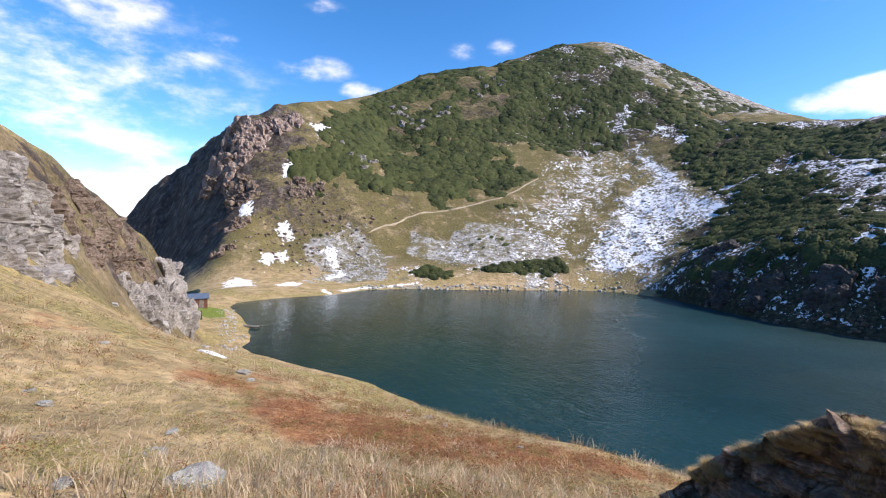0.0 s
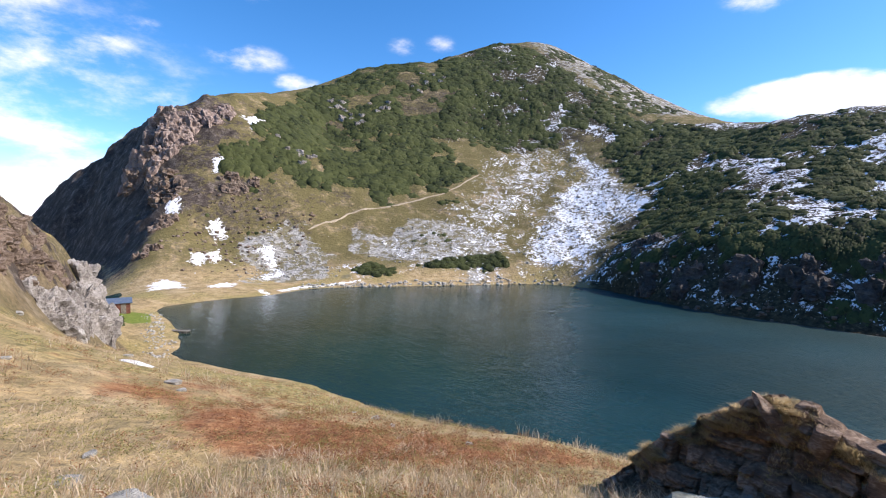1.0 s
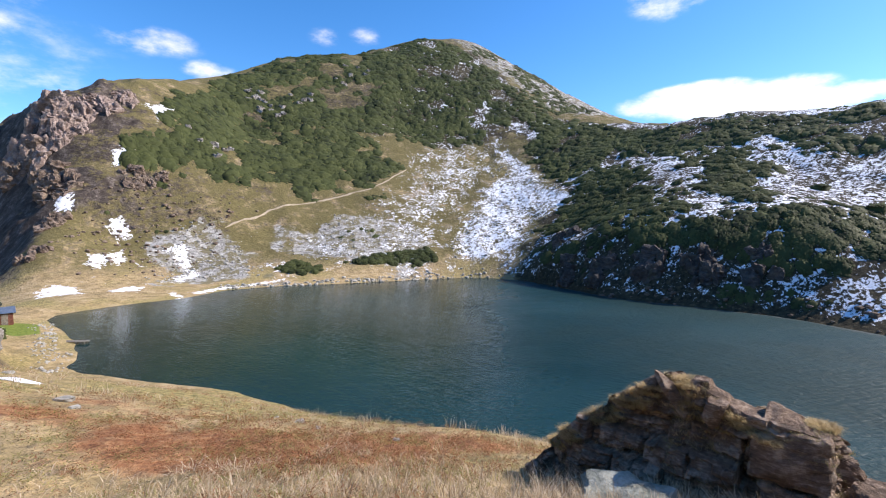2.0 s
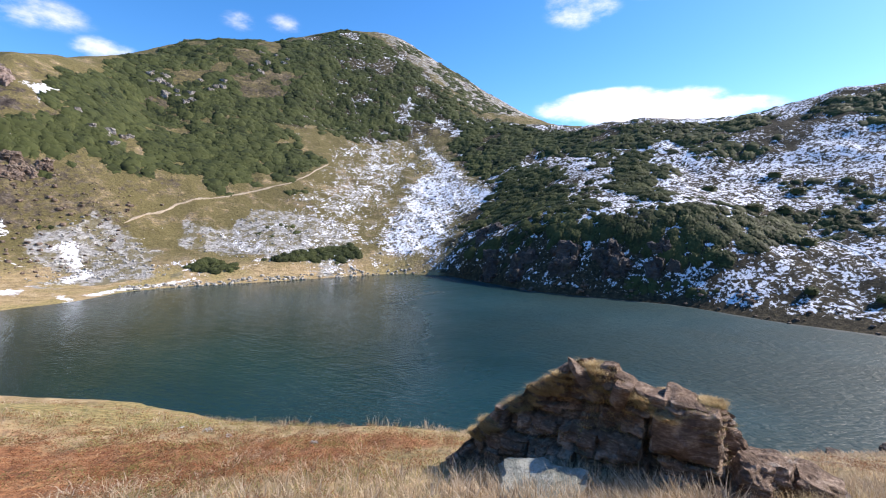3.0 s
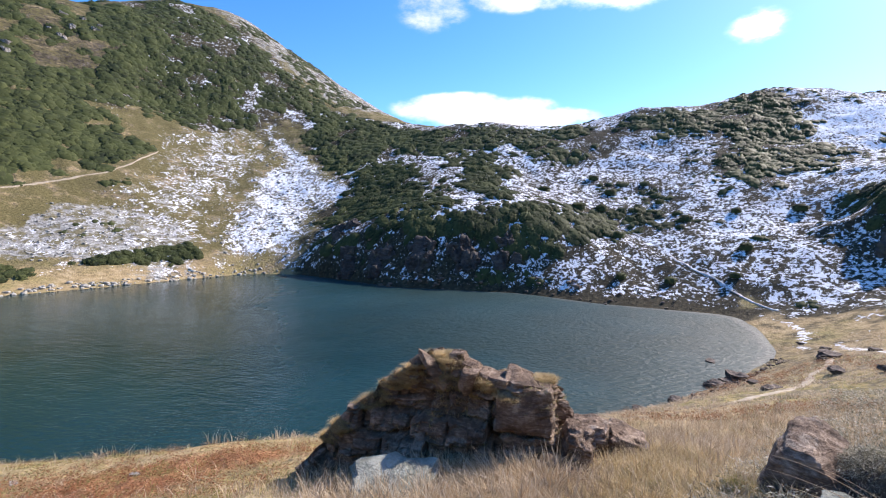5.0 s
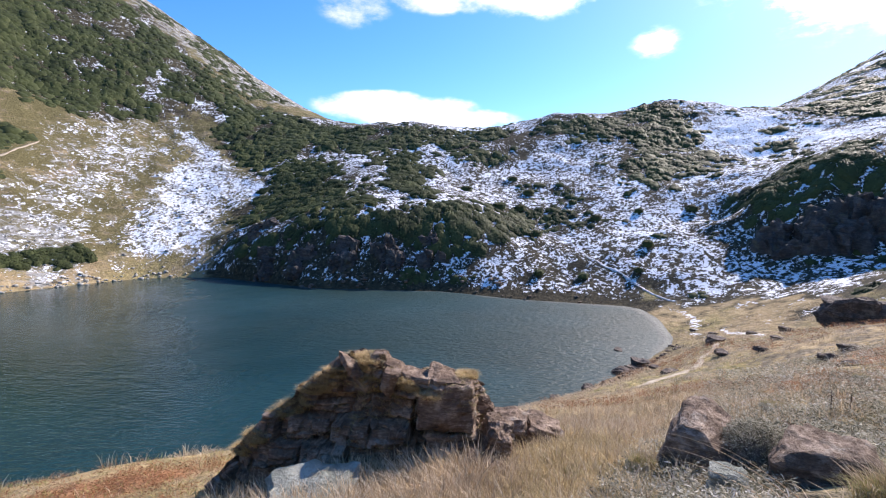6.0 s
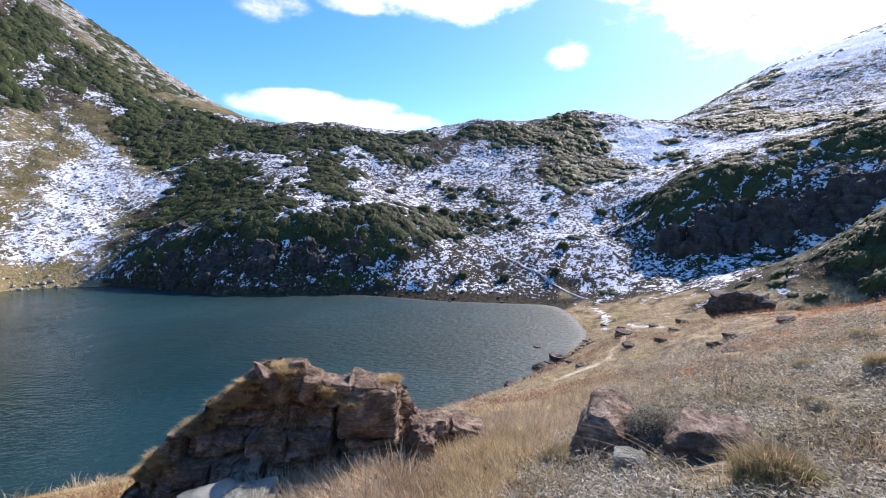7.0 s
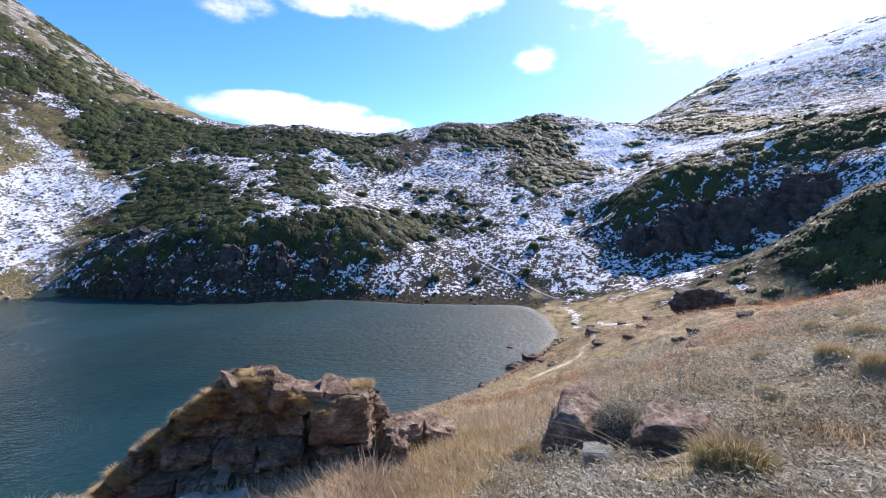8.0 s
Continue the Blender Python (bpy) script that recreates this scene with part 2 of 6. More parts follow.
def blade_surface(name, stops):
    s = Surface(name, 0.75, 0.2)
    c = s.ramp(s.math('ADD', s.math('MULTIPLY', s.island(), 0.75), s.math('MULTIPLY', s.math('SUBTRACT', s.noise(1.6, 3), 0.38), 0.9)), stops)
    glow = s.nt.nodes.new("ShaderNodeBsdfTranslucent")
    s.put(c, glow.inputs["Color"])
    both = s.nt.nodes.new("ShaderNodeMixShader")
    both.inputs[0].default_value = 0.4
    s.nt.links.new(s.p.outputs[0], both.inputs[1])
    s.nt.links.new(glow.outputs[0], both.inputs[2])
    s.nt.links.new(both.outputs[0], s.nt.nodes["Material Output"].inputs["Surface"])
    return s.colour(c)


def plain_surface(name, a, b, size, rough=0.8, metal=0.0):
    s = Surface(name, rough, 0.3)
    s.p.inputs["Metallic"].default_value = metal
    n = s.noise(size, 5, 0.65)
    s.bump(n, 0.3, size * 0.2)
    return s.colour(s.ramp(n, [(0.35, a), (0.65, b)]))


GROUND = ground_surface()
WATER = water_surface()
RED_ROCK = rock_surface("red_brown_rock", (0.026, 0.018, 0.012), (0.175, 0.116, 0.078), (0.48, 0.37, 0.275), (0.40, 0.36, 0.30), 0.5, 0.45)
GREY_ROCK = rock_surface("pale_grey_rock", (0.18, 0.175, 0.155), (0.38, 0.37, 0.335), (0.54, 0.52, 0.47), (0.55, 0.54, 0.5), 0.5)
LICHEN_ROCK = rock_surface("lichen_rock", (0.11, 0.115, 0.09), (0.25, 0.26, 0.21), (0.40, 0.40, 0.34), (0.48, 0.49, 0.42), 0.6, 0.6)
CLIFF_ROCK = rock_surface("grey_cliff_rock", (0.085, 0.075, 0.068), (0.28, 0.255, 0.23), (0.47, 0.445, 0.42), (0.56, 0.55, 0.52), 0.6, 4.0)
DARK_ROCK = rock_surface("dark_brown_rock", (0.018, 0.014, 0.012), (0.085, 0.062, 0.050), (0.24, 0.19, 0.155), (0.26, 0.24, 0.20), 0.4, 0.8)
BROWN_CLIFF = rock_surface("brown_cliff_rock", (0.045, 0.034, 0.028), (0.17, 0.125, 0.095), (0.33, 0.26, 0.21), (0.36, 0.30, 0.22), 0.4, 4.0)
PINK_CLIFF = rock_surface("pale_red_cliff_rock", (0.06, 0.046, 0.04), (0.26, 0.195, 0.165), (0.44, 0.36, 0.31), (0.42, 0.36, 0.30), 0.4, 4.0)
# darker cliff rock: the shade of the east faces is in its colour
SHADE_CLIFF = rock_surface("shade_dark_cliff_rock", (0.022, 0.02, 0.02), (0.075, 0.065, 0.06), (0.15, 0.135, 0.12), (0.14, 0.14, 0.08), 0.4, 4.0)
PINE = leaf_surface("dwarf_pine_needles", (0.010, 0.016, 0.007), (0.066, 0.076, 0.026))
BARK = plain_surface("bark", (0.05, 0.035, 0.025), (0.13, 0.10, 0.075), 0.1)
STRAW = blade_surface("straw_grass", [(0.1, (0.22, 0.165, 0.095)), (0.35, (0.44, 0.315, 0.185)), (0.65, (0.58, 0.45, 0.30)), (0.95, (0.69, 0.59, 0.45))])
GOLD = blade_surface("golden_turf", [(0.1, (0.34, 0.25, 0.11)), (0.5, (0.58, 0.44, 0.23)), (0.95, (0.76, 0.64, 0.42))])
RUST = blade_surface("rust_heath", [(0.1, (0.17, 0.13, 0.06)), (0.4, (0.28, 0.105, 0.05)), (0.7, (0.37, 0.17, 0.08)), (0.95, (0.48, 0.34, 0.19))])
GREEN = blade_surface("green_grass", [(0.1, (0.14, 0.15, 0.045)), (0.5, (0.28, 0.25, 0.085)), (0.9, (0.50, 0.43, 0.18))])
SAGE = blade_surface("grey_heath", [(0.1, (0.06, 0.055, 0.035)), (0.38, (0.23, 0.215, 0.15)), (0.68, (0.52, 0.48, 0.37)), (0.95, (0.84, 0.79, 0.70))])
DULL = blade_surface("dull_green_grass", [(0.1, (0.05, 0.055, 0.022)), (0.5, (0.14, 0.14, 0.06)), (0.9, (0.34, 0.32, 0.17))])
SNOW = plain_surface("old_snow", (0.76, 0.79, 0.84), (0.86, 0.88, 0.91), 0.6, 0.6)
PATH = plain_surface("trodden_earth", (0.28, 0.22, 0.15), (0.50, 0.42, 0.31), 0.5)
SNOW_PATH = plain_surface("snowy_track", (0.26, 0.22, 0.18), (0.84, 0.85, 0.87), 0.9)
ROOFING = plain_surface("blue_grey_sheet_roof", (0.10, 0.14, 0.20), (0.16, 0.20, 0.27), 0.5, 0.45, 0.3)
BOARDS = plain_surface("red_brown_boards", (0.10, 0.035, 0.025), (0.19, 0.075, 0.05), 0.4)
TIMBER = plain_surface("weathered_timber", (0.10, 0.085, 0.07), (0.25, 0.22, 0.18), 0.2)
GLASS_DARK = plain_surface("window_glass", (0.02, 0.025, 0.03), (0.03, 0.035, 0.04), 0.5, 0.08)

# ---- the land: feature lines of the valley in metres (x, y, height over the lake) ----
SHORE = [(-30, 69), (-34, 80), (-42, 94), (-49, 103), (-50, 110), (-42, 118), (-30, 125), (-23, 136), (-8, 141), (12, 142),
         (30, 145), (51, 148), (60, 143), (68, 133), (71, 117), (75, 98), (83, 88), (95, 71), (98, 52), (105, 36), (109, 27),
         (98, 20), (82, 14), (64, 15.5), (52, 18), (44, 19.5), (35, 23), (25, 29), (15, 37), (6, 43), (-1, 48), (-10, 57), (-21, 63)]
RIDGE_WEST = [(-181, 264, 24), (-157, 256, 40), (-124, 246, 56), (-101, 234, 71), (-80, 249, 84), (-66, 282, 94), (-52, 321, 108), (-24, 369, 135), (3, 390, 146)]
SUMMIT = [(44, 412, 158), (60, 420, 169), (98, 434, 183), (136, 439, 190), (160, 431, 180), (189, 402, 159), (215, 354, 124), (229, 309, 99), (231, 276, 85)]
SADDLE = [(186, 216, 71.4), (201, 180, 73), (226, 148, 69), (232, 128, 71), (239, 103, 76), (249, 80, 74.5), (266, 72, 81), (274, 60, 84), (281, 49, 84), (299, 28, 79), (330, 3, 85)]
FAR_EAST = [(390, -19, 112), (437, -53, 142), (489, -105, 173), (521, -144, 192), (530, -181, 197), (540, -260, 215)]
SPUR = [(-70, 135, 1.3), (-77, 157, 10), (-83, 187, 27), (-94, 204, 42), (-103, 222, 62), (-101, 234, 71)]
BANK = [(70, 130, 7), (85, 114, 15.7), (100, 95, 18.3), (116, 75, 18.7)]
KNOLL = [(150, 7, 25.5), (158, -7, 37), (166, -27, 44.6), (170, -59, 53)]
KNOLL_FOOT = [(132, 0, 11.4), (131, -19, 11.3), (131, -34, 17.4), (132, -47, 28)]
SHOULDER = [(93, -21, 16), (94, -27, 23), (96, -34, 28), (100, -60, 36)]
HILL = [(-38.5, 39, 27), (-40, 44, 25.8), (-41, 54, 22.3), (-41.5, 63, 17.4), (-42, 69.5, 13)]
HILL_FOOT = [(-27.5, 31.7, 15.5), (-34, 49, 9.2), (-32, 53, 6.5), (-33, 57, 4.3), (-36.5, 64, 3.0), (-40, 71, 2.4), (-45, 78, 2)]
GORGE = [(-52, 92, 2), (-70, 118, -1), (-100, 165, -6), (-140, 215, -8), (-190, 240, -10)]
NEAR_BREAK = [(6.2, 10.9, 13.8), (3.4, 11.6, 14.3), (-0.1, 18.1, 12.1), (-1.9, 24, 10.3), (-10, 36.8, 7.4), (-20, 45.6, 5.4)]
EAST_EDGE = [(28, -10, 17.2), (34, -8, 15.4), (45, -4, 12.6), (50, 5, 8.4)]
SLOPES = [(-14, 197, 23), (-38, 186, 19), (-60, 170, 10), (29, 210, 31), (74, 185, 21.7), (101, 250, 56), (59, 283, 73), (-29, 263, 64), (-37, 161, 3),
          (42, 157, 5.3), (-1, 160, 3.9), (73, 142, 7), (-53, 140, 2.6), (-48, 118, 1.2), (-39, 84, 1.0), (-36, 74, 1.2), (-46, 92, 1.2), (-53, 102, 1.3), (-58, 114, 1.5), (-30, 60, 3.2), (12, 148, 1.2), (30, 151, 1.4)]
EAST_SLOPES = [(135, 65, 17), (148, 111, 32), (182, 84, 39), (169, 44, 30), (131, 33, 12), (178, 52, 34.6), (154, 15, 19.4), (124, 14.7, 7.6), (220, 15, 44),
               (110, 14, 2.6), (95, 5, 3.6), (75, 0, 5.3), (70, 8, 4.0), (80, -10, 6.5), (62, -13, 8.5), (48, -14, 11), (62, -24, 10), (78, -19, 7.5), (74, -34, 11), (40, -22, 15), (60, -45, 14)]
NEAR = [(0, 0, 18.42), (-2.4, 1.8, 18.35), (-6.6, 6.1, 17.4), (-24.7, 24.8, 16.8), (3, -1.1, 18.5), (8.6, -3.1, 18), (0, -10, 21), (-15, -10, 24),
        (20, -25, 23), (-0.2, 3.7, 17.5), (-1.1, 7.7, 16), (-3.7, 6.9, 16.6), (3.7, 2, 17.2), (13.7, 3.8, 14.3), (3.7, 0.1, 17.9), (29, 8.5, 9.6), (30, 2, 11.5), (-25, 10, 23)]
OUTER = [(-60, 60, 16), (-62, 82, 2), (-75, 35, 32), (-60, -40, 45), (40, -80, 45), (-260, 300, -20), (-150, 400, 10), (-40, 520, 60), (120, 560, 90), (260, 480, 70),
         (340, 330, 40), (380, 200, 30), (420, 90, 60), (200, -60, 55), (300, -120, 90), (680, -150, 140), (200, -300, 150), (-200, -200, 120), (-300, 100, 40)]
DEEP = [(0, 100, -5), (30, 110, -6), (50, 125, -4), (60, 100, -6), (70, 60, -5), (40, 60, -5), (88, 40, -4), (-20, 95, -4), (15, 70, -5), (-35, 108, -3), (20, 135, -3)]


def walk_line(points, step, closed=False):
    """Points at even steps along a line of the plan."""
    pts = np.array([(*p, 0.0)[:3] for p in points], float)
    if closed:
        pts = np.vstack([pts, pts[:1]])
    seg = np.hypot(*np.diff(pts[:, :2], axis=0).T)
    run = np.concatenate([[0], np.cumsum(seg)])
    s = np.linspace(0, run[-1], max(2, int(run[-1] / step) + 1))
    if closed:
        s = s[:-1]
    return np.stack([np.interp(s, run, pts[:, k]) for k in range(3)], 1)


KNOTS = np.vstack([walk_line(SHORE, 5, True), walk_line(RIDGE_WEST, 14), walk_line(SUMMIT, 14), walk_line(SADDLE, 10), walk_line(FAR_EAST, 25), walk_line(SPUR, 9),
                   walk_line(BANK, 8), walk_line(KNOLL, 8), walk_line(KNOLL_FOOT, 8), walk_line(SHOULDER, 8), walk_line(HILL, 5), walk_line(HILL_FOOT, 5),
                   walk_line(GORGE, 15), walk_line(NEAR_BREAK, 3), walk_line(EAST_EDGE, 5), np.array(SLOPES, float), np.array(EAST_SLOPES, float), np.array(NEAR, float),
                   np.array(OUTER, float), np.array(DEEP, float)])


def solve_land(knots):
    """A smooth sheet over the feature lines."""
    d = np.hypot(knots[:, None, 0] - knots[None, :, 0], knots[:, None, 1] - knots[None, :, 1])
    n = len(knots)
    a = np.zeros((n + 3, n + 3))
    a[:n, :n] = d - 0.15 * np.eye(n)
    a[:n, n:] = np.c_[np.ones(n), knots[:, :2]]
    a[n:, :n] = a[:n, n:].T
    return np.linalg.solve(a, np.r_[knots[:, 2], 0, 0, 0])


LAND = solve_land(KNOTS)


def lattice(ix, iy, seed):
    h = (ix.astype(np.int64) * 374761393 + iy.astype(np.int64) * 668265263 + seed * 1442695041) & 0xFFFFFFFF
    h = ((h ^ (h >> 13)) * 1274126177) & 0xFFFFFFFF
    return ((h ^ (h >> 16)) & 0xFFFF) / 65535.0


def grain(x, y, size, seed=0):
    """Smooth noise, -1 to 1, with features of that size."""
    x, y = np.asarray(x, float) / size, np.asarray(y, float) / size
    ix, iy = np.floor(x), np.floor(y)
    fx, fy = x - ix, y - iy
    fx, fy = fx * fx * fx * (fx * (fx * 6 - 15) + 10), fy * fy * fy * (fy * (fy * 6 - 15) + 10)
    a, b = lattice(ix, iy, seed), lattice(ix + 1, iy, seed)
    c, d = lattice(ix, iy + 1, seed), lattice(ix + 1, iy + 1, seed)
    return 2 * (a + (b - a) * fx + (c - a) * fy + (a - b - c + d) * fx * fy) - 1


def layers(x, y, size, octaves, seed=0, gain=0.5):
    total, amp, norm = 0, 1.0, 0
    for k in range(octaves):
        c, s = math.cos(0.7 * k), math.sin(0.7 * k)
        total = total + amp * grain(c * x - s * y, s * x + c * y, size / 2 ** k, seed + k)
        norm, amp = norm + amp, amp * gain
    return total / norm


def smooth(v, lo, hi):
    t = np.clip((v - lo) / (hi - lo), 0, 1)
    return t * t * (3 - 2 * t)


def patch(x, y, spots, soft=0.35):
    """1 inside the ellipses (x, y, half length, half width, turn in degrees) of the plan, 0 outside."""
    best = np.zeros(np.shape(x))
    for cx, cy, a, b, turn in spots:
        c, s = math.cos(radians(turn)), math.sin(radians(turn))
        u, v = ((x - cx) * c + (y - cy) * s) / a, ((y - cy) * c - (x - cx) * s) / b
        best = np.maximum(best, 1 - smooth(np.hypot(u, v), 1 - soft, 1 + soft))
    return best


def land_base(x, y):
    x, y = np.asarray(x, float), np.asarray(y, float)
    out = np.empty(x.shape)
    fx, fy, fo = x.ravel(), y.ravel(), out.ravel()
    n = len(KNOTS)
    for i in range(0, len(fx), 20000):
        px, py = fx[i:i + 20000], fy[i:i + 20000]
        d = np.hypot(px[:, None] - KNOTS[None, :, 0], py[:, None] - KNOTS[None, :, 1])
        fo[i:i + 20000] = d @ LAND[:n] + LAND[n] + LAND[n + 1] * px + LAND[n + 2] * py
    return fo.reshape(x.shape)


def land(x, y):
    """The height of the ground."""
    h = land_base(x, y)
    r = np.hypot(x, y)
    far = smooth(r, 60, 200)
    dry = smooth(np.abs(h), 0.3, 5)
    h = h + dry * far * (3.2 * layers(x, y, 60, 4, 11) + 1.6 * (0.5 - np.abs(layers(x, y, 22, 3, 31))))
    hummock = dry * smooth(r, 70, 110) * smooth(x - 0.25 * y, -20, 25) * (1 - smooth(r, 330, 420))
    h = h + hummock * (0.55 * layers(x, y, 5.5, 3, 95) + 0.5 * (0.4 - np.abs(layers(x, y, 11, 2, 97))))
    crag = rock_zone(x, y)
    wall = patch(x, y, [(-135, 235, 45, 40, -10)], 0.3)
    h = h + wall * 5.0 * (1 - 2 * np.abs(layers(x + 0.4 * y, y * 0.4, 16, 4, 53)))
    h = h + crag * (2.2 * (1 - 2 * np.abs(layers(x, y, 17, 4, 51))) * smooth(r, 30, 120) + 0.9 * layers(x, y, 5, 3, 57))
    hill = patch(x, y, [(-42, 50, 14, 30, 10)], 0.3)
    h = h + hill * (1.0 * layers(x, y, 9, 3, 63) + 0.5 * (1 - 2 * np.abs(layers(x, y, 4, 3, 67))))
    near = 1 - smooth(r, 25, 80)
    h = h + near * smooth(r, 0.5, 8) * 0.22 * layers(x, y, 3.0, 3, 71) + near * (0.05 + 0.09 * smooth(x - 0.6 * y, 1.5, 4)) * layers(x, y, 0.8, 3, 77)
    return h


def rock_zone(x, y):
    return patch(x, y, ROCKS)


ROCKS = [(-95, 228, 22, 30, 60), (-140, 250, 60, 25, -10), (-84, 185, 10, 22, 100), (142, -15, 14, 36, 0)]


def inside(x, y, ring, soft=3.0):
    """1 inside a ring of the plan, 0 outside, with a soft edge of that many metres."""
    x, y = np.asarray(x, float), np.asarray(y, float)
    near, odd = np.full(x.shape, 1e9), np.zeros(x.shape, bool)
    for (ax, ay), (bx, by) in zip(ring, ring[1:] + ring[:1]):
        dx, dy = bx - ax, by - ay
        t = np.clip(((x - ax) * dx + (y - ay) * dy) / (dx * dx + dy * dy + 1e-9), 0, 1)
        near = np.minimum(near, np.hypot(x - ax - t * dx, y - ay - t * dy))
        if ay != by:
            odd ^= ((ay > y) != (by > y)) & (x < (bx - ax) * (y - ay) / (by - ay) + ax)
    return smooth(np.where(odd, near, -near), -soft, soft)


def within(x, y, rings, soft=3.0):
    best = np.zeros(np.shape(x))
    for ring in rings:
        best = np.maximum(best, inside(x, y, ring, soft))
    return best


def sheet_mesh(name):
    """The ground: rings of vertices that widen with the distance."""
    rad = np.concatenate([np.geomspace(0.6, 30, 150, endpoint=False), np.linspace(30, 95, 60, endpoint=False), np.linspace(95, 330, 190, endpoint=False),
                          np.linspace(330, 600, 110, endpoint=False), np.geomspace(600, 4200, 22)])
    ang = np.concatenate([np.linspace(-118, 52, 850, endpoint=False), np.linspace(52, 242, 60, endpoint=False)])
    a, r = np.meshgrid(np.radians(ang), rad)
    x, y = -np.sin(a) * r, np.cos(a) * r
    z = land(x, y)
    edge = smooth(r, 700, 1100)
    z = z * (1 - edge) + edge * (-150 + 60 * layers(x, y, 500, 4, 91))
    nr, na = x.shape
    co = np.concatenate([np.stack([x, y, z], -1).reshape(-1, 3), [[0, 0, float(land(np.array(0.0), np.array(0.0)))]]])
    i = np.arange(nr - 1)[:, None] * na
    j = np.arange(na)[None, :]
    k = (j + 1) % na
    quads = np.stack([i + j, i + k, i + na + k, i + na + j], -1).reshape(-1, 4)
    fan = np.stack([np.full(na, nr * na), np.roll(np.arange(na), -1), np.arange(na)], -1)
    me = bpy.data.meshes.new(name)
    me.vertices.add(len(co))
    me.vertices.foreach_set("co", co.ravel())
    loops = np.concatenate([quads[:, ::-1].ravel(), fan[:, ::-1].ravel()])
    me.loops.add(len(loops))
    me.loops.foreach_set("vertex_index", loops)
    starts = np.concatenate([np.arange(len(quads)) * 4, len(quads) * 4 + np.arange(na) * 3])
    me.polygons.add(len(starts))
    me.polygons.foreach_set("loop_start", starts)
    me.update(calc_edges=True)
    me.shade_smooth()
    return me, co



# ---- zones of the plan: rings in metres ----
PINE_A = [(-62, 248), (-47, 295), (-30, 345), (-10, 372), (30, 395), (60, 390), (66, 345), (59, 308), (29, 274), (31, 260), (49, 246), (38, 228), (23, 217), (2, 213), (-12, 218), (-27, 209), (-35, 202), (-49, 212), (-62, 201), (-66, 210), (-60, 232)]
PINE_B = [(58, 345), (60, 395), (95, 404), (126, 372), (146, 327), (145, 287), (169, 245), (174, 206), (142, 187), (115, 214), (120, 237), (117, 271), (104, 267), (79, 257), (62, 270), (32, 275), (59, 308)]
PINE_C = [(131, 258), (153, 246), (173, 210), (181, 190), (180, 164), (170, 148), (159, 156), (150, 168), (155, 193), (140, 188), (140, 203), (127, 188), (108, 194), (112, 219), (119, 241)]
PINE_D = [(112, 181), (126, 181), (131, 166), (120, 138), (104, 122), (98, 110), (93, 118), (89, 121), (86, 138), (80, 149), (83, 159), (98, 166), (105, 172)]
PINE_E = [(149, 158), (164, 149), (154, 133), (153, 118), (144, 114), (142, 121), (121, 97), (110, 98), (114, 106), (118, 112), (118, 123), (133, 138)]
PINE_F = [(173, 205), (185, 181), (198, 161), (202, 150), (202, 137), (207, 118), (217, 107), (227, 103), (238, 85), (237, 76), (227, 75), (219, 84), (209, 92), (192, 97), (184, 104), (181, 117), (170, 126), (178, 141), (171, 153), (168, 168)]
PINE_G = [(72, 141), (78, 140), (85, 123), (94, 105), (102, 99), (112, 88), (119, 82), (131, 76), (138, 72), (130, 66), (118, 66), (111, 69), (106, 74), (102, 80), (98, 86), (94, 91), (89, 100), (80, 115), (74, 125), (69, 132)]
PINE_H = [(207, 60), (231, 73), (249, 71), (263, 61), (263, 50), (247, 45), (233, 34), (214, 34), (220, 25), (203, 21), (187, 25), (189, 35), (171, 37), (172, 48), (189, 54)]
PINE_I = [(160, 16), (166, 9), (168, -2), (170, -14), (176, -22), (182, -34), (190, -55), (185, -70), (154, -54), (158, -47), (156, -41), (157, -28), (153, -24), (153, -18), (148, -7), (145, -1), (143, 6), (141, 12)]
PINE_J = [(94, -20), (98, -28), (137, -47), (110, -60), (88, -46), (78, -32), (79, -23), (85, -19)]
PINE_K = [(275, -1), (323, -25), (285, -48), (229, -56), (234, -36), (248, -18)]
PINE_L = [(241, 14), (248, 4), (230, 1), (222, 6), (228, 12)]
SCRUB = [(115, 83), (140, 82), (151, 67), (147, 61), (142, 49), (137, 49), (134, 56), (134, 65), (120, 67), (110, 74)]
FAR_PINES = [(337, 3), (417, -17), (424, -37), (400, -55), (383, -47), (312, -28), (284, -50), (229, -50), (252, -34), (273, -11)]
PINE_M = [(204, 140), (221, 115), (238, 93), (249, 72), (222, 68), (201, 99), (191, 125)]
SHRUB_1 = [(-11, 159), (-6, 164), (3, 159), (3, 154), (-9, 153)]
SHRUB_2 = [(12, 158), (21, 162), (40, 165), (43, 158), (36, 155), (16, 155)]
SNOW_GULLY = [(105, 272), (107, 256), (114, 227), (104, 194), (107, 175), (86, 159), (73, 148), (68, 138), (61, 143), (47, 151), (47, 165), (64, 189), (83, 211), (98, 248)]
SNOW_THIN = [(67, 263), (104, 267), (94, 231), (70, 200), (48, 170), (47, 151), (27, 152), (5, 153), (8, 173), (24, 194), (44, 217), (50, 243)]
SCREE_1 = [(-12, 172), (-11, 187), (2, 184), (16, 195), (29, 190), (42, 184), (41, 161), (27, 154), (9, 158), (-2, 165)]
SCREE_2 = [(-46, 174), (-42, 180), (-30, 182), (-25, 171), (-15, 160), (-19, 152), (-28, 149), (-40, 144), (-46, 165)]
LOW_EAST = [(111, 69), (128, 65), (136, 47), (119, 31), (114, 25), (106, 36), (95, 53), (82, 72), (72, 91), (63, 119), (68, 134), (79, 99), (94, 82), (101, 70)]
WHITE_COL = [(253, 43), (274, 17), (257, -6), (233, -21), (223, -10), (209, 12), (208, 21), (238, 32)]
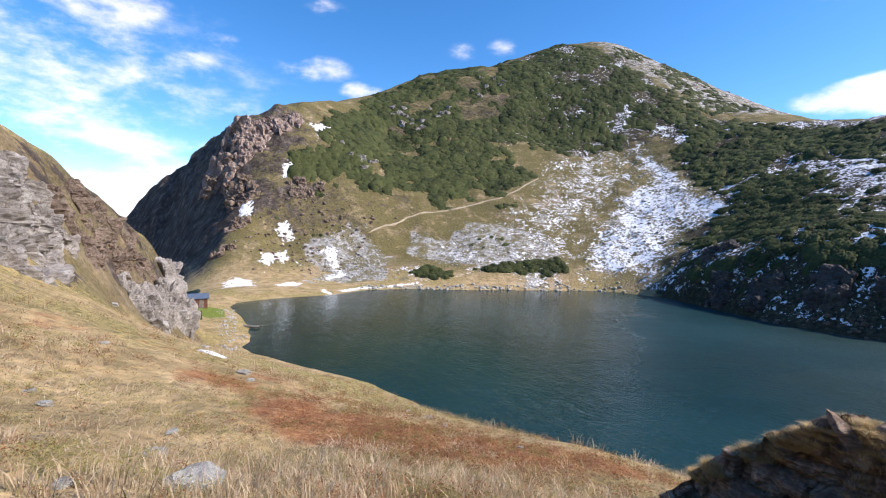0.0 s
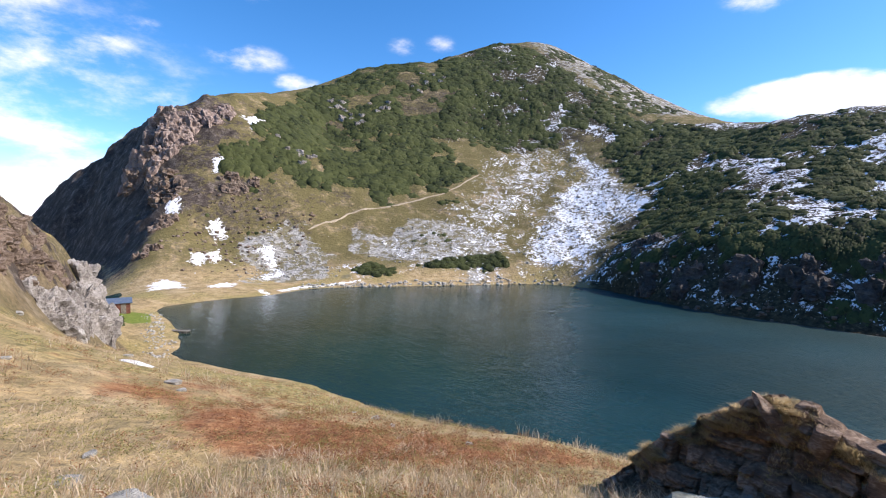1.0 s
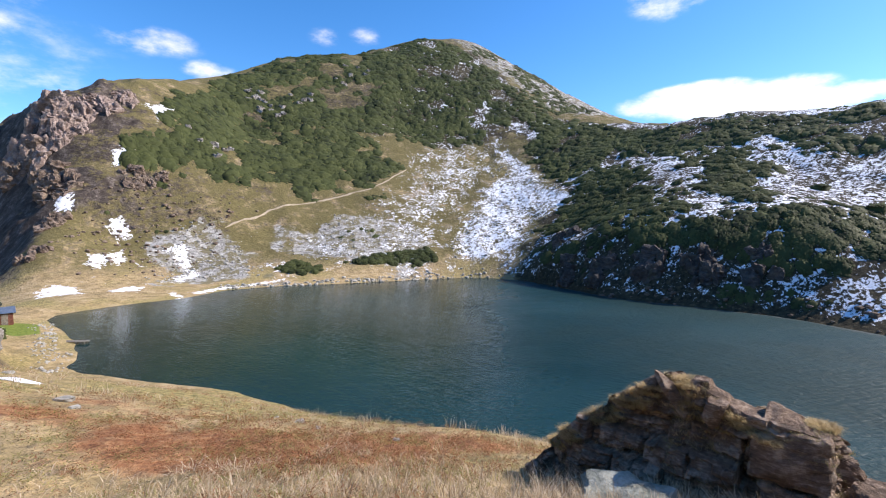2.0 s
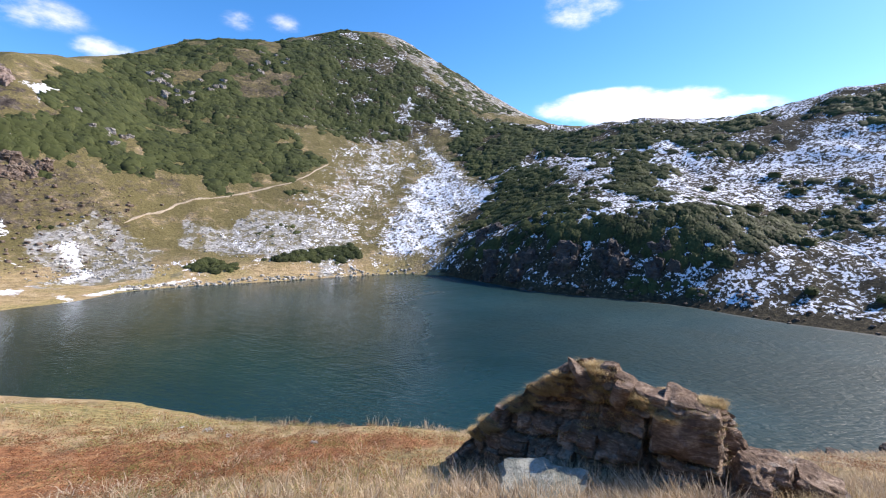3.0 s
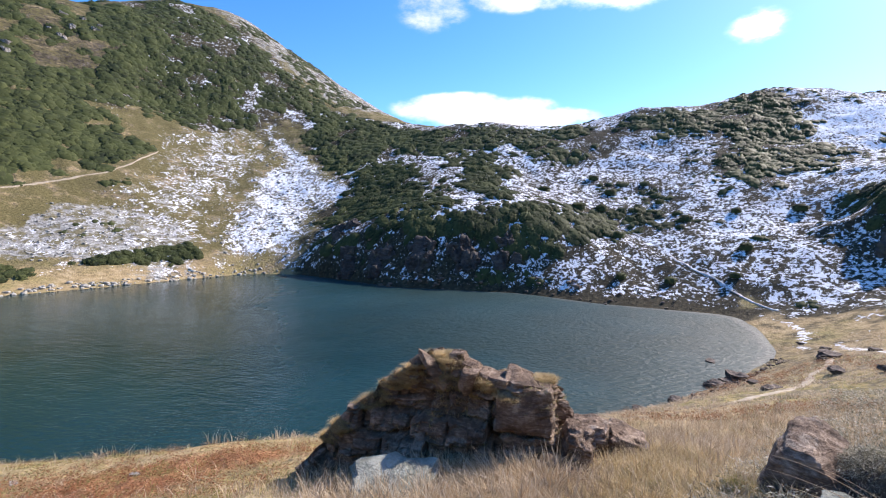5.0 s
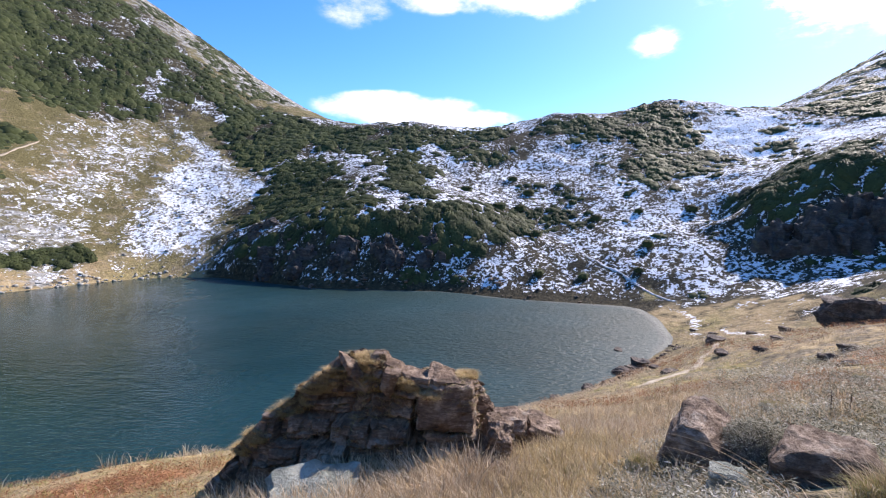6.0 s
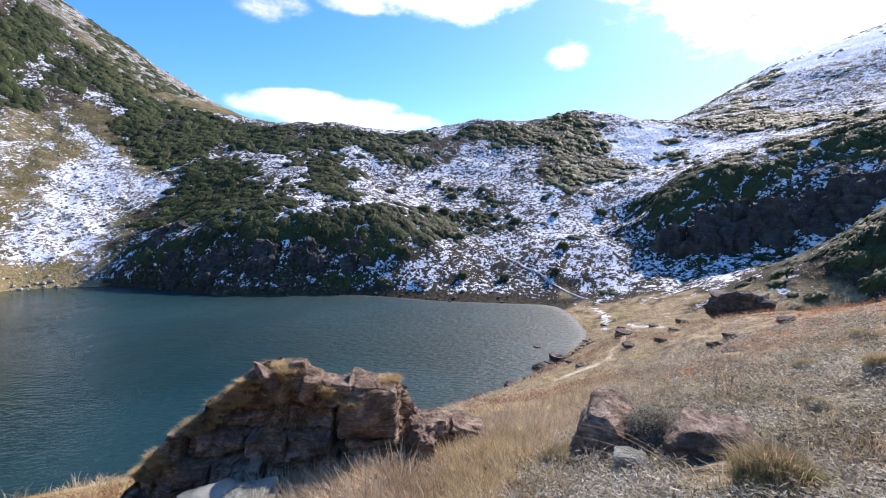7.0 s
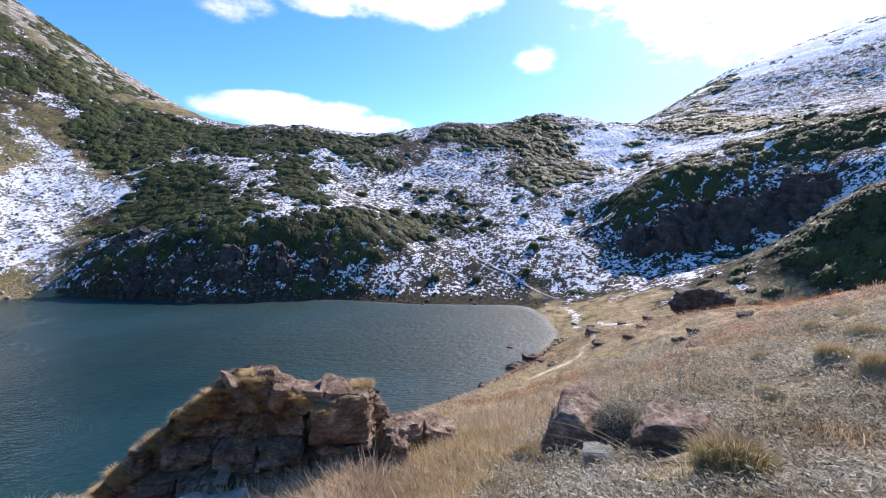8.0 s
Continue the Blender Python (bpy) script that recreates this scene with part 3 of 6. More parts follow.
SUMMIT_BARE = [(45, 425), (95, 450), (140, 455), (170, 440), (215, 405), (245, 335), (245, 268), (195, 268), (178, 270), (152, 290), (150, 322), (130, 352), (92, 382)]
WEST_DARK = [(-171, 253), (-156, 255), (-122, 243), (-99, 206), (-81, 190), (-77, 170), (-72, 140), (-83, 152)]
BANK_FACE = [(69, 132), (74, 125), (80, 115), (89, 100), (94, 91), (98, 86), (102, 80), (106, 74), (101, 70), (92, 80), (79, 99), (72, 112), (68, 126)]
KNOLL_FACE = [(141, 12), (145, -1), (153, -18), (157, -28), (158, -47), (140, -50), (133, -30), (130, -10), (134, 6)]
PINE_N = [(120, 372), (150, 392), (185, 352), (205, 312), (195, 275), (150, 268), (143, 300)]
EAST = [(150, 268), (128, 250), (105, 185), (76, 145), (60, 132), (60, 112), (74, 84), (86, 66), (88, 48), (97, 34), (110, 25), (104, 14), (90, -9), (74, -15), (60, -17), (52, -40), (100, -90), (180, -100),
        (300, -160), (420, -420), (700, -300), (760, -100), (460, 60), (300, 60), (240, 170), (190, 240)]
RED_HEATH = [[(-9, 10), (-12, 18), (-5, 17), (0, 13.5), (4, 10.5), (6, 8.5), (4.5, 6.5), (1, 6.2), (-2, 6.8), (-5, 8)], [(10, -2.2), (18, -1), (30, -2), (38, -7), (28, -14), (13, -6)]]
LAWN = [[(-50, 88), (-44.5, 85.5), (-43, 89), (-47.5, 98), (-51, 97)]]
MEADOW_SNOW = [[(-63, 136), (-62, 139), (-56, 138), (-53, 130), (-59, 127)], [(-64, 179), (-61, 179), (-56, 173), (-58, 171), (-63, 174)], [(-61, 154), (-60, 159), (-56, 165), (-55, 160), (-59, 153)],
               [(-47, 132), (-45, 139), (-42, 139), (-42, 131)], [(-45, 168), (-39, 172), (-38, 162), (-34, 153), (-37, 144), (-41, 152), (-40, 162)], [(-85, 191), (-81, 187), (-75, 183), (-74, 177), (-79, 178)],
               [(-74, 201), (-72, 204), (-68, 208), (-68, 200), (-72, 196)], [(-66, 233), (-61, 242), (-57, 237), (-63, 227)], [(-35, 129), (-33, 133), (-31, 127), (-33, 124)],
               [(-28, 134), (-19, 142), (-9, 149), (-9, 146), (-19, 138), (-27, 132)]]

EAST_SNOW = [[(115, -5), (120, -9), (101, -10), (101, -6)], [(91, -10), (90, -14), (85, -15), (84, -11)], [(131, -19), (131, -24), (112, -20)], [(137, -29), (137, -34), (133, -31)],
             [(110, 24), (102, 18.5), (92, 13), (81, 8.5), (79, 7), (90, 11), (100, 15.5), (107, 20)], [(89, 8), (77, 2.5), (68, 2), (78, 5)], [(123, 0), (125, -4), (117, -3)], [(120, 18), (116, 11), (112, 13)]]

ground_mesh, ground_co = sheet_mesh("ground")
ground = tagged(new("ground", ground_mesh), "mountain ground of dry grass, heath, scree and rock with thin snow", "ground", kind="structure")
ground_mesh.materials.append(GROUND)


def zone_layers(co):
    x, y, z = co.T
    wx, wy = x + 7 * grain(x, y, 17, 3) + 4 * grain(x, y, 6, 5), y + 7 * grain(x, y, 17, 4) + 4 * grain(x, y, 6, 6)
    r = np.hypot(x, y)
    far = smooth(r, 70, 100)
    east = inside(wx, wy, EAST, 6) * smooth(r, 55, 75)
    gully = inside(wx, wy, SNOW_GULLY, 9)
    thin = inside(wx, wy, SNOW_THIN, 14)
    west_snow = within(x + 0.4 * (wx - x), y + 0.4 * (wy - y), MEADOW_SNOW, 2.5)
    speck = 0.33 * far * smooth(x, -75, -30) * smooth(z, 0.5, 2) * (1 - smooth(z, 8, 20)) * (1 - smooth(x, 90, 100)) * smooth(grain(x, y, 8, 41), -0.4, 0.4)
    far_east = smooth(x, 330, 400) * smooth(z, 95, 130)
    mixed = inside(wx, wy, PINE_B, 8)
    snow = np.maximum.reduce([gully * (0.44 + 0.10 * smooth(x - 0.25 * y, 5, 45)) + 0.12 * gully * grain(x + 0.3 * y, 0.25 * y, 7, 6), 0.36 * thin + 0.08 * thin * grain(x, y, 8, 43), 0.30 * mixed + 0.10 * mixed * grain(x, y, 14, 44),
                              0.24 * inside(wx, wy, SUMMIT_BARE, 8) * smooth(x, 105, 150), east * (0.425 + 0.05 * grain(x, y, 36, 8) + 0.06 * grain(x, y, 12, 9)) * smooth(z, 0.3, 2.0), 0.80 * west_snow, speck, 0.76 * far_east,
                              0.44 * smooth(x, 250, 300) * smooth(z, 60, 75) * inside(x, y, EAST, 10)])
    snow = np.maximum(snow, 0.66 * within(x + 0.25 * (wx - x), y + 0.25 * (wy - y), EAST_SNOW, 1.6))
    snow -= 0.06 * inside(wx, wy, LOW_EAST, 6)
    snow += 0.14 * inside(wx, wy, WHITE_COL, 8)
    snow -= 0.16 * within(wx, wy, [PINE_C, PINE_D, PINE_F, PINE_H], 5) + 0.08 * inside(wx, wy, PINE_G, 5)
    snow -= 0.10 * within(wx, wy, [BANK_FACE, KNOLL_FACE], 4)
    snow = np.clip(snow, 0, 1) * (1 - 0.55 * patch(x, y, [(92, -33, 24, 28, 0)]))
    scree = np.maximum.reduce([inside(wx, wy, SCREE_1, 6), 0.95 * inside(wx, wy, SCREE_2, 5), 0.45 * inside(wx, wy, SNOW_GULLY, 10), 0.34 * thin, 0.9 * inside(wx, wy, SUMMIT_BARE, 8) * smooth(x, 105, 150)])
    litter = np.maximum.reduce([0.95 * east, 0.42 * smooth(x, 30, 50) * (1 - smooth(y, 40, 60)) * (1 - smooth(r, 110, 130)), 0.45 * within(x, y, [PINE_A], 10), 0.7 * inside(wx, wy, PINE_B, 8), 0.42 * gully, 0.34 * thin])
    rock = np.maximum.reduce([0.75 * patch(x, y, ROCKS), 0.95 * inside(wx, wy, WEST_DARK, 8) * far, 0.5 * inside(wx, wy, SUMMIT_BARE, 8), 0.62 * patch(x, y, [(-32, 33, 7, 4.5, 50), (-37.5, 47, 8, 3.5, 75), (-38, 60, 11, 4, 70)])])
    heath = (0.62 + 0.75 * grain(x, y, 3.2, 15)) * (1 - 0.15 * smooth(x, 8, 12)) * within(x + 0.3 * (wx - x), y + 0.3 * (wy - y), RED_HEATH, 4.0) * (1 - far)
    bare = smooth(r, 150, 170) * smooth(-x, -260, -160) + np.maximum(0.9 * smooth(x, 10, 20), 0.95 * smooth(x, 2, 4) * (1 - smooth(y, 1.5, 4))) * (1 - far)
    lawn = within(x, y, LAWN, 1.0)
    olive = 1.0 * smooth(r, 140, 165) * smooth(z, 2, 8) + 0.45 * patch(x, y, [(-42, 50, 14, 34, 10)], 0.3)
    crag = smooth(r, 30, 60) * (1 - smooth(r, 70, 80) * 0 - 0.45 * patch(x, y, [(-45, 50, 30, 45, 10)], 0.2))
    return dict(snow=snow, scree=scree, rock=rock, litter=litter, heath=heath, bare=np.clip(bare, 0, 1), lawn=lawn, crag=crag, olive=olive)


for key, values in zone_layers(ground_co).items():
    ground_mesh.attributes.new(key, 'FLOAT', 'POINT').data.foreach_set("value", np.asarray(values, np.float32))


def lake():
    """The water: a fine net over the basin, a hand's width thick at its rim."""
    nx, ny = 90, 90
    x, y = np.meshgrid(np.linspace(-70, 125, nx), np.linspace(2, 165, ny))
    v = np.stack([x, y, np.zeros_like(x)], -1).reshape(-1, 3)
    i = (np.arange(ny - 1)[:, None] * nx + np.arange(nx - 1)[None, :]).ravel()
    faces = np.stack([i, i + 1, i + nx + 1, i + nx], -1)
    keep = land_base(v[:, 0], v[:, 1])[faces].min(1) < 0.6
    me = bpy.data.meshes.new("water")
    me.from_pydata(v.tolist(), [], faces[keep].tolist())
    shoal = smooth(land_base(v[:, 0], v[:, 1]), -0.9, 0.0) * smooth(v[:, 0], 60, 80)
    me.attributes.new("shoal", 'FLOAT', 'POINT').data.foreach_set("value", np.asarray(shoal, np.float32))
    reach = smooth(v[:, 0] - 0.45 * v[:, 1], -35, 38)
    me.attributes.new("open", 'FLOAT', 'POINT').data.foreach_set("value", np.asarray(reach, np.float32))
    me.materials.append(WATER)
    return tagged(new("water", me), "dark teal mountain lake with fine wind ripples", "lake", kind="structure")


lake()

# ---- helpers for meshes ----


def mesh_of(name, verts, faces, material, smooth_faces=False):
    me = bpy.data.meshes.new(name)
    me.from_pydata(verts if isinstance(verts, list) else verts.tolist(), [], faces if isinstance(faces, list) else faces.tolist())
    me.materials.append(material)
    if smooth_faces:
        me.shade_smooth()
    return me


def tri_mesh(name, verts, tris, material):
    """A big mesh of triangles from arrays."""
    me = bpy.data.meshes.new(name)
    me.vertices.add(len(verts))
    me.vertices.foreach_set("co", np.asarray(verts, np.float32).ravel())
    me.loops.add(tris.size)
    me.loops.foreach_set("vertex_index", tris.ravel().astype(np.int32))
    me.polygons.add(len(tris))
    me.polygons.foreach_set("loop_start", np.arange(len(tris), dtype=np.int32) * 3)
    me.update(calc_edges=True)
    me.materials.append(material)
    return me


def part(name, mesh, parent, label="", m=None):
    ob = new(name, mesh)
    ob.parent = parent
    if m is not None:
        ob.matrix_basis = m
    return tagged(ob, label) if label else ob


def thing(name, at, label, category, group="", kind="", turn=0.0):
    ob = new(name)
    ob.matrix_basis = pose(*at, 0, 0, turn)
    return tagged(ob, label, category, group, kind)


def height(x, y):
    return float(land(np.array([x], float), np.array([y], float))[0])


def strew(templates, pos, scale, turn, rng, slope=None):
    """All copies of the templates (verts, tris) joined: places, scales (n, 3) and turns."""
    vs, fs, base = [], [], 0
    pick = rng.integers(0, len(templates), len(pos))
    for k, (v, f) in enumerate(templates):
        idx = np.nonzero(pick == k)[0]
        if not len(idx):
            continue
        c, s = np.cos(turn[idx])[:, None], np.sin(turn[idx])[:, None]
        p = v[None] * scale[idx][:, None, :]
        q = np.stack([p[..., 0] * c - p[..., 1] * s, p[..., 0] * s + p[..., 1] * c, p[..., 2]], -1)
        if slope is not None:
            q[..., 2] += q[..., 0] * slope[idx, 0][:, None] + q[..., 1] * slope[idx, 1][:, None]
        q = q + pos[idx][:, None, :]
        vs.append(q.reshape(-1, 3))
        fs.append((f[None] + (np.arange(len(idx)) * len(v))[:, None, None]).reshape(-1, 3) + base)
        base += len(idx) * len(v)
    return np.vstack(vs), np.vstack(fs)


# ---- dwarf pines ----


def pine_clump(rng, tufts, size):
    """A low shrub of radius 1: leafy tufts, each a ragged little cone, over a rough mound."""
    v, f = [], []
    for k in range(tufts):
        a, q = rng.uniform(0, 2 * math.pi), math.sqrt(rng.uniform(0, 1))
        rr = q * rng.uniform(0.8, 1.05)
        cx, cy, cz = rr * math.cos(a), rr * math.sin(a), 0.62 * math.sqrt(max(0.0, 1.05 - rr * rr)) + rng.uniform(-0.12, 0.10)
        lean = np.array([cx, cy, 0]) * rng.uniform(0.2, 0.6) + np.array([rng.normal(0, 0.12), rng.normal(0, 0.12), rng.uniform(0.12, 0.3)])
        tip = np.array([cx, cy, cz]) + lean * size * 1.6
        m = 5
        b = len(v)
        for j in range(m):
            t = 2 * math.pi * j / m + rng.uniform(-0.3, 0.3)
            w = size * rng.uniform(0.7, 1.35)
            v.append((cx + w * math.cos(t), cy + w * math.sin(t), cz - size * rng.uniform(0.3, 1.0)))
        v.append(tuple(tip))
        for j in range(m):
            f.append((b + j, b + (j + 1) % m, b + m))
    b, m = len(v), 9
    for ring, hh in ((1.0, -0.25), (0.86, 0.25), (0.5, 0.52)):
        for j in range(m):
            t = 2 * math.pi * j / m + rng.uniform(-0.2, 0.2)
            q = ring * rng.uniform(0.85, 1.08)
            v.append((q * math.cos(t), q * math.sin(t), hh))
    v.append((0, 0, 0.6))
    for k in range(2):
        for j in range(m):
            p, q = b + k * m + j, b + k * m + (j + 1) % m
            f += [(p, q, q + m), (p, q + m, p + m)]
    for j in range(m):
        f.append((b + 2 * m + j, b + 2 * m + (j + 1) % m, b + 3 * m))
    return np.array(v), np.array(f)


def pine_cover():
    rng = np.random.default_rng(5)
    coarse = [pine_clump(rng, 16, 0.34) for _ in range(6)]
    dense = [pine_clump(rng, 46, 0.17) for _ in range(6)]

    def spots(rings, gap, cover, edge, warp):
        pts = np.array([p for ring in rings for p in ring], float)
        lo, hi = pts.min(0) - 4, pts.max(0) + 4
        x, y = np.meshgrid(np.arange(lo[0], hi[0], gap), np.arange(lo[1], hi[1], gap))
        x, y = x.ravel(), y.ravel()
        x, y = x + rng.uniform(-1.1, 1.1, len(x)) * gap, y + rng.uniform(-1.1, 1.1, len(y)) * gap
        wx, wy = x + warp * (6 * grain(x, y, 22, 21) + 4 * grain(x, y, 7, 23)), y + warp * (6 * grain(x, y, 22, 22) + 4 * grain(x, y, 7, 24))
        m = within(wx, wy, rings, edge)
        gaps = layers(x, y, 16, 3, 25)
        keep = (m > rng.uniform(0.1, 0.9, len(x))) & (gaps < cover)
        return x[keep], y[keep]

    def grow(name, rings, gap, cover, wide, tall, kinds, label, edge=5.0, warp=1.0):
        x, y = spots(rings, gap, cover, edge, warp)
        z = land(x, y)
        ok = z > 0.6
        x, y, z = x[ok], y[ok], z[ok]
        w = rng.uniform(*wide, len(x))
        h = w * rng.uniform(*tall, len(x)) * (1 + 0.35 * grain(x, y, 6, 27))
        v, f = strew(kinds, np.stack([x, y, z - 0.1 * w], 1), np.stack([w, w * rng.uniform(0.7, 1.2, len(x)), h], 1), rng.uniform(0, 6.28, len(x)), rng, np.clip(np.stack([land(x + 1, y) - land(x - 1, y), land(x, y + 1) - land(x, y - 1)], 1) / 2, -1.1, 1.1))
        tagged(new(name, tri_mesh(name, v, f, PINE)), label, "shrubs", kind="stuff")

    grow("dwarf_pines", [PINE_A], 2.5, 0.17, (1.7, 4.2), (0.35, 0.7), coarse, "dense green dwarf pines covering the mountainside")
    grow("dwarf_pines", [PINE_B], 2.4, 0.14, (1.3, 3.2), (0.4, 0.7), coarse, "dark green dwarf pines mixed with flecks of snow")
    grow("dwarf_pines", [PINE_C, PINE_K, PINE_L, PINE_H], 2.2, 0.36, (1.3, 2.9), (0.5, 0.85), coarse, "dark green dwarf pines in patches between snow")
    grow("dwarf_pines", [PINE_D, PINE_E, PINE_G, PINE_I, PINE_J], 1.9, 0.42, (1.1, 2.3), (0.6, 0.95), dense, "dark dwarf pines on the steep bank over the lake")
    grow("dwarf_pines", [PINE_F, PINE_M], 2.3, 0.36, (1.4, 2.8), (0.45, 0.75), coarse, "dark green dwarf pines along the ridge")
    grow("dwarf_pines", [FAR_PINES], 3.2, 0.10, (1.6, 3.4), (0.4, 0.7), coarse, "dark dwarf pines on the flank of the far peak")
    grow("dwarf_pines", [PINE_N], 2.6, 0.10, (1.0, 2.4), (0.4, 0.7), coarse, "sparse dark dwarf pines on the summit flank")
    grow("dwarf_pines", [SHRUB_1, SHRUB_2], 1.3, 0.9, (0.9, 1.9), (0.6, 0.95), dense, "low dark shrubs on the flat shore", 2.0, 0.25)
    grow("dwarf_pines", [SCRUB], 2.0, -0.02, (0.9, 2.0), (0.6, 0.9), dense, "dark dwarf pines beside the snowy path")
    grow("dwarf_pines", [LOW_EAST], 2.6, -0.18, (0.5, 1.3), (0.5, 0.9), coarse, "low dark shrubs on the rocky shore bank")
    grow("dwarf_pines", [EAST], 3.6, -0.20, (0.5, 1.6), (0.5, 0.9), coarse, "scattered small dwarf pines on the snowy slope")
    slope = [(-70, 150), (-70, 210), (-30, 215), (30, 222), (40, 190), (10, 175), (-20, 170), (-50, 160)]
    grow("dwarf_pines", [slope], 5.0, -0.25, (0.8, 1.9), (0.5, 0.8), coarse, "scattered shrubs on the dry grass slope")


pine_cover()


def dwarf_pine(x, y, radius, tall, seed):
    rng = np.random.default_rng(seed)
    ob = thing("dwarf_pine", (x, y, height(x, y)), "round dark green dwarf pine standing alone on the snowy slope", "shrub", "lone pines on the slope")
    v, f = pine_clump(rng, 60, 0.16)
    part("crown", tri_mesh("crown", v * np.array([radius, radius * 0.9, tall]), f, PINE), ob)
    for k in range(3):
        a = 2.1 * k + seed
        bm = bmesh.new()
        bmesh.ops.create_cone(bm, segments=6, radius1=0.10, radius2=0.04, depth=tall * 0.7, cap_ends=True)
        me = bpy.data.meshes.new("limb")
        bm.to_mesh(me)
        bm.free()
        me.materials.append(BARK)
        part("limb", me, ob, m=pose(0.35 * radius * math.cos(a), 0.35 * radius * math.sin(a), tall * 0.1, 35 * math.sin(a), 35 * math.cos(a), 0))


for k, (x, y, radius, tall) in enumerate([(156.6, 79.3, 2.6, 2.4), (156.3, 61.7, 1.9, 2.0), (136.8, 80.1, 2.8, 2.6), (133, 31, 1.9, 2.2), (160, 25, 2.2, 2.2), (145, 99.6, 2.8, 2.4),
                                          (165, 91, 2.4, 2.2), (154, 39, 1.7, 1.8), (110, 52, 1.6, 1.7), (115, 42, 1.6, 1.7), (142, 75, 2.5, 2.4), (128, 62, 2.2, 2.2), (146, 50, 2.3, 2.2), (121, 30, 1.3, 1.5)]):
    dwarf_pine(x, y, radius, tall, 100 + k)


# ---- grass and heath near the eye ----


def tuft(rng, blades, spread, lean, width, bend=0.5):
    """A tuft 1 high: bent tapering blades of two joints."""
    v, f = [], []
    for k in range(blades):
        a, q = rng.uniform(0, 6.283), spread * math.sqrt(rng.uniform(0, 1))
        x, y = q * math.cos(a), q * math.sin(a)
        b, tall = a + rng.normal(0, 0.7), rng.uniform(0.55, 1.1)
        d = np.array([math.cos(b), math.sin(b), 0])
        side = np.array([-d[1], d[0], 0]) * width * rng.uniform(0.6, 1.3)
        p0 = np.array([x, y, -0.1])
        l = lean * rng.uniform(0.3, 1.3)
        p1 = p0 + np.array([0, 0, tall * 0.6]) + d * l * 0.35
        p2 = p1 + np.array([0, 0, tall * (0.45 - bend * 0.3 * l)]) + d * l * 0.6
        i = len(v)
        v += [p0 - side, p0 + side, p1 - side * 0.7, p1 + side * 0.7, p2]
        f += [(i, i + 1, i + 3), (i, i + 3, i + 2), (i + 2, i + 3, i + 4)]
    return np.array(v), np.array(f)


def sprig(rng, leaves):
    """A low heath sprig 1 high with many small leaves."""
    v, f = [], []
    for k in range(leaves):
        p = np.array([rng.normal(0, 0.45), rng.normal(0, 0.45), rng.uniform(0.05, 1.0)])
        a, b = rng.normal(0, 0.20, 3), rng.normal(0, 0.045, 3)
        i = len(v)
        v += [p, p + a, p + a * 0.5 + b]
        f.append((i, i + 1, i + 2))
    return np.array(v), np.array(f)


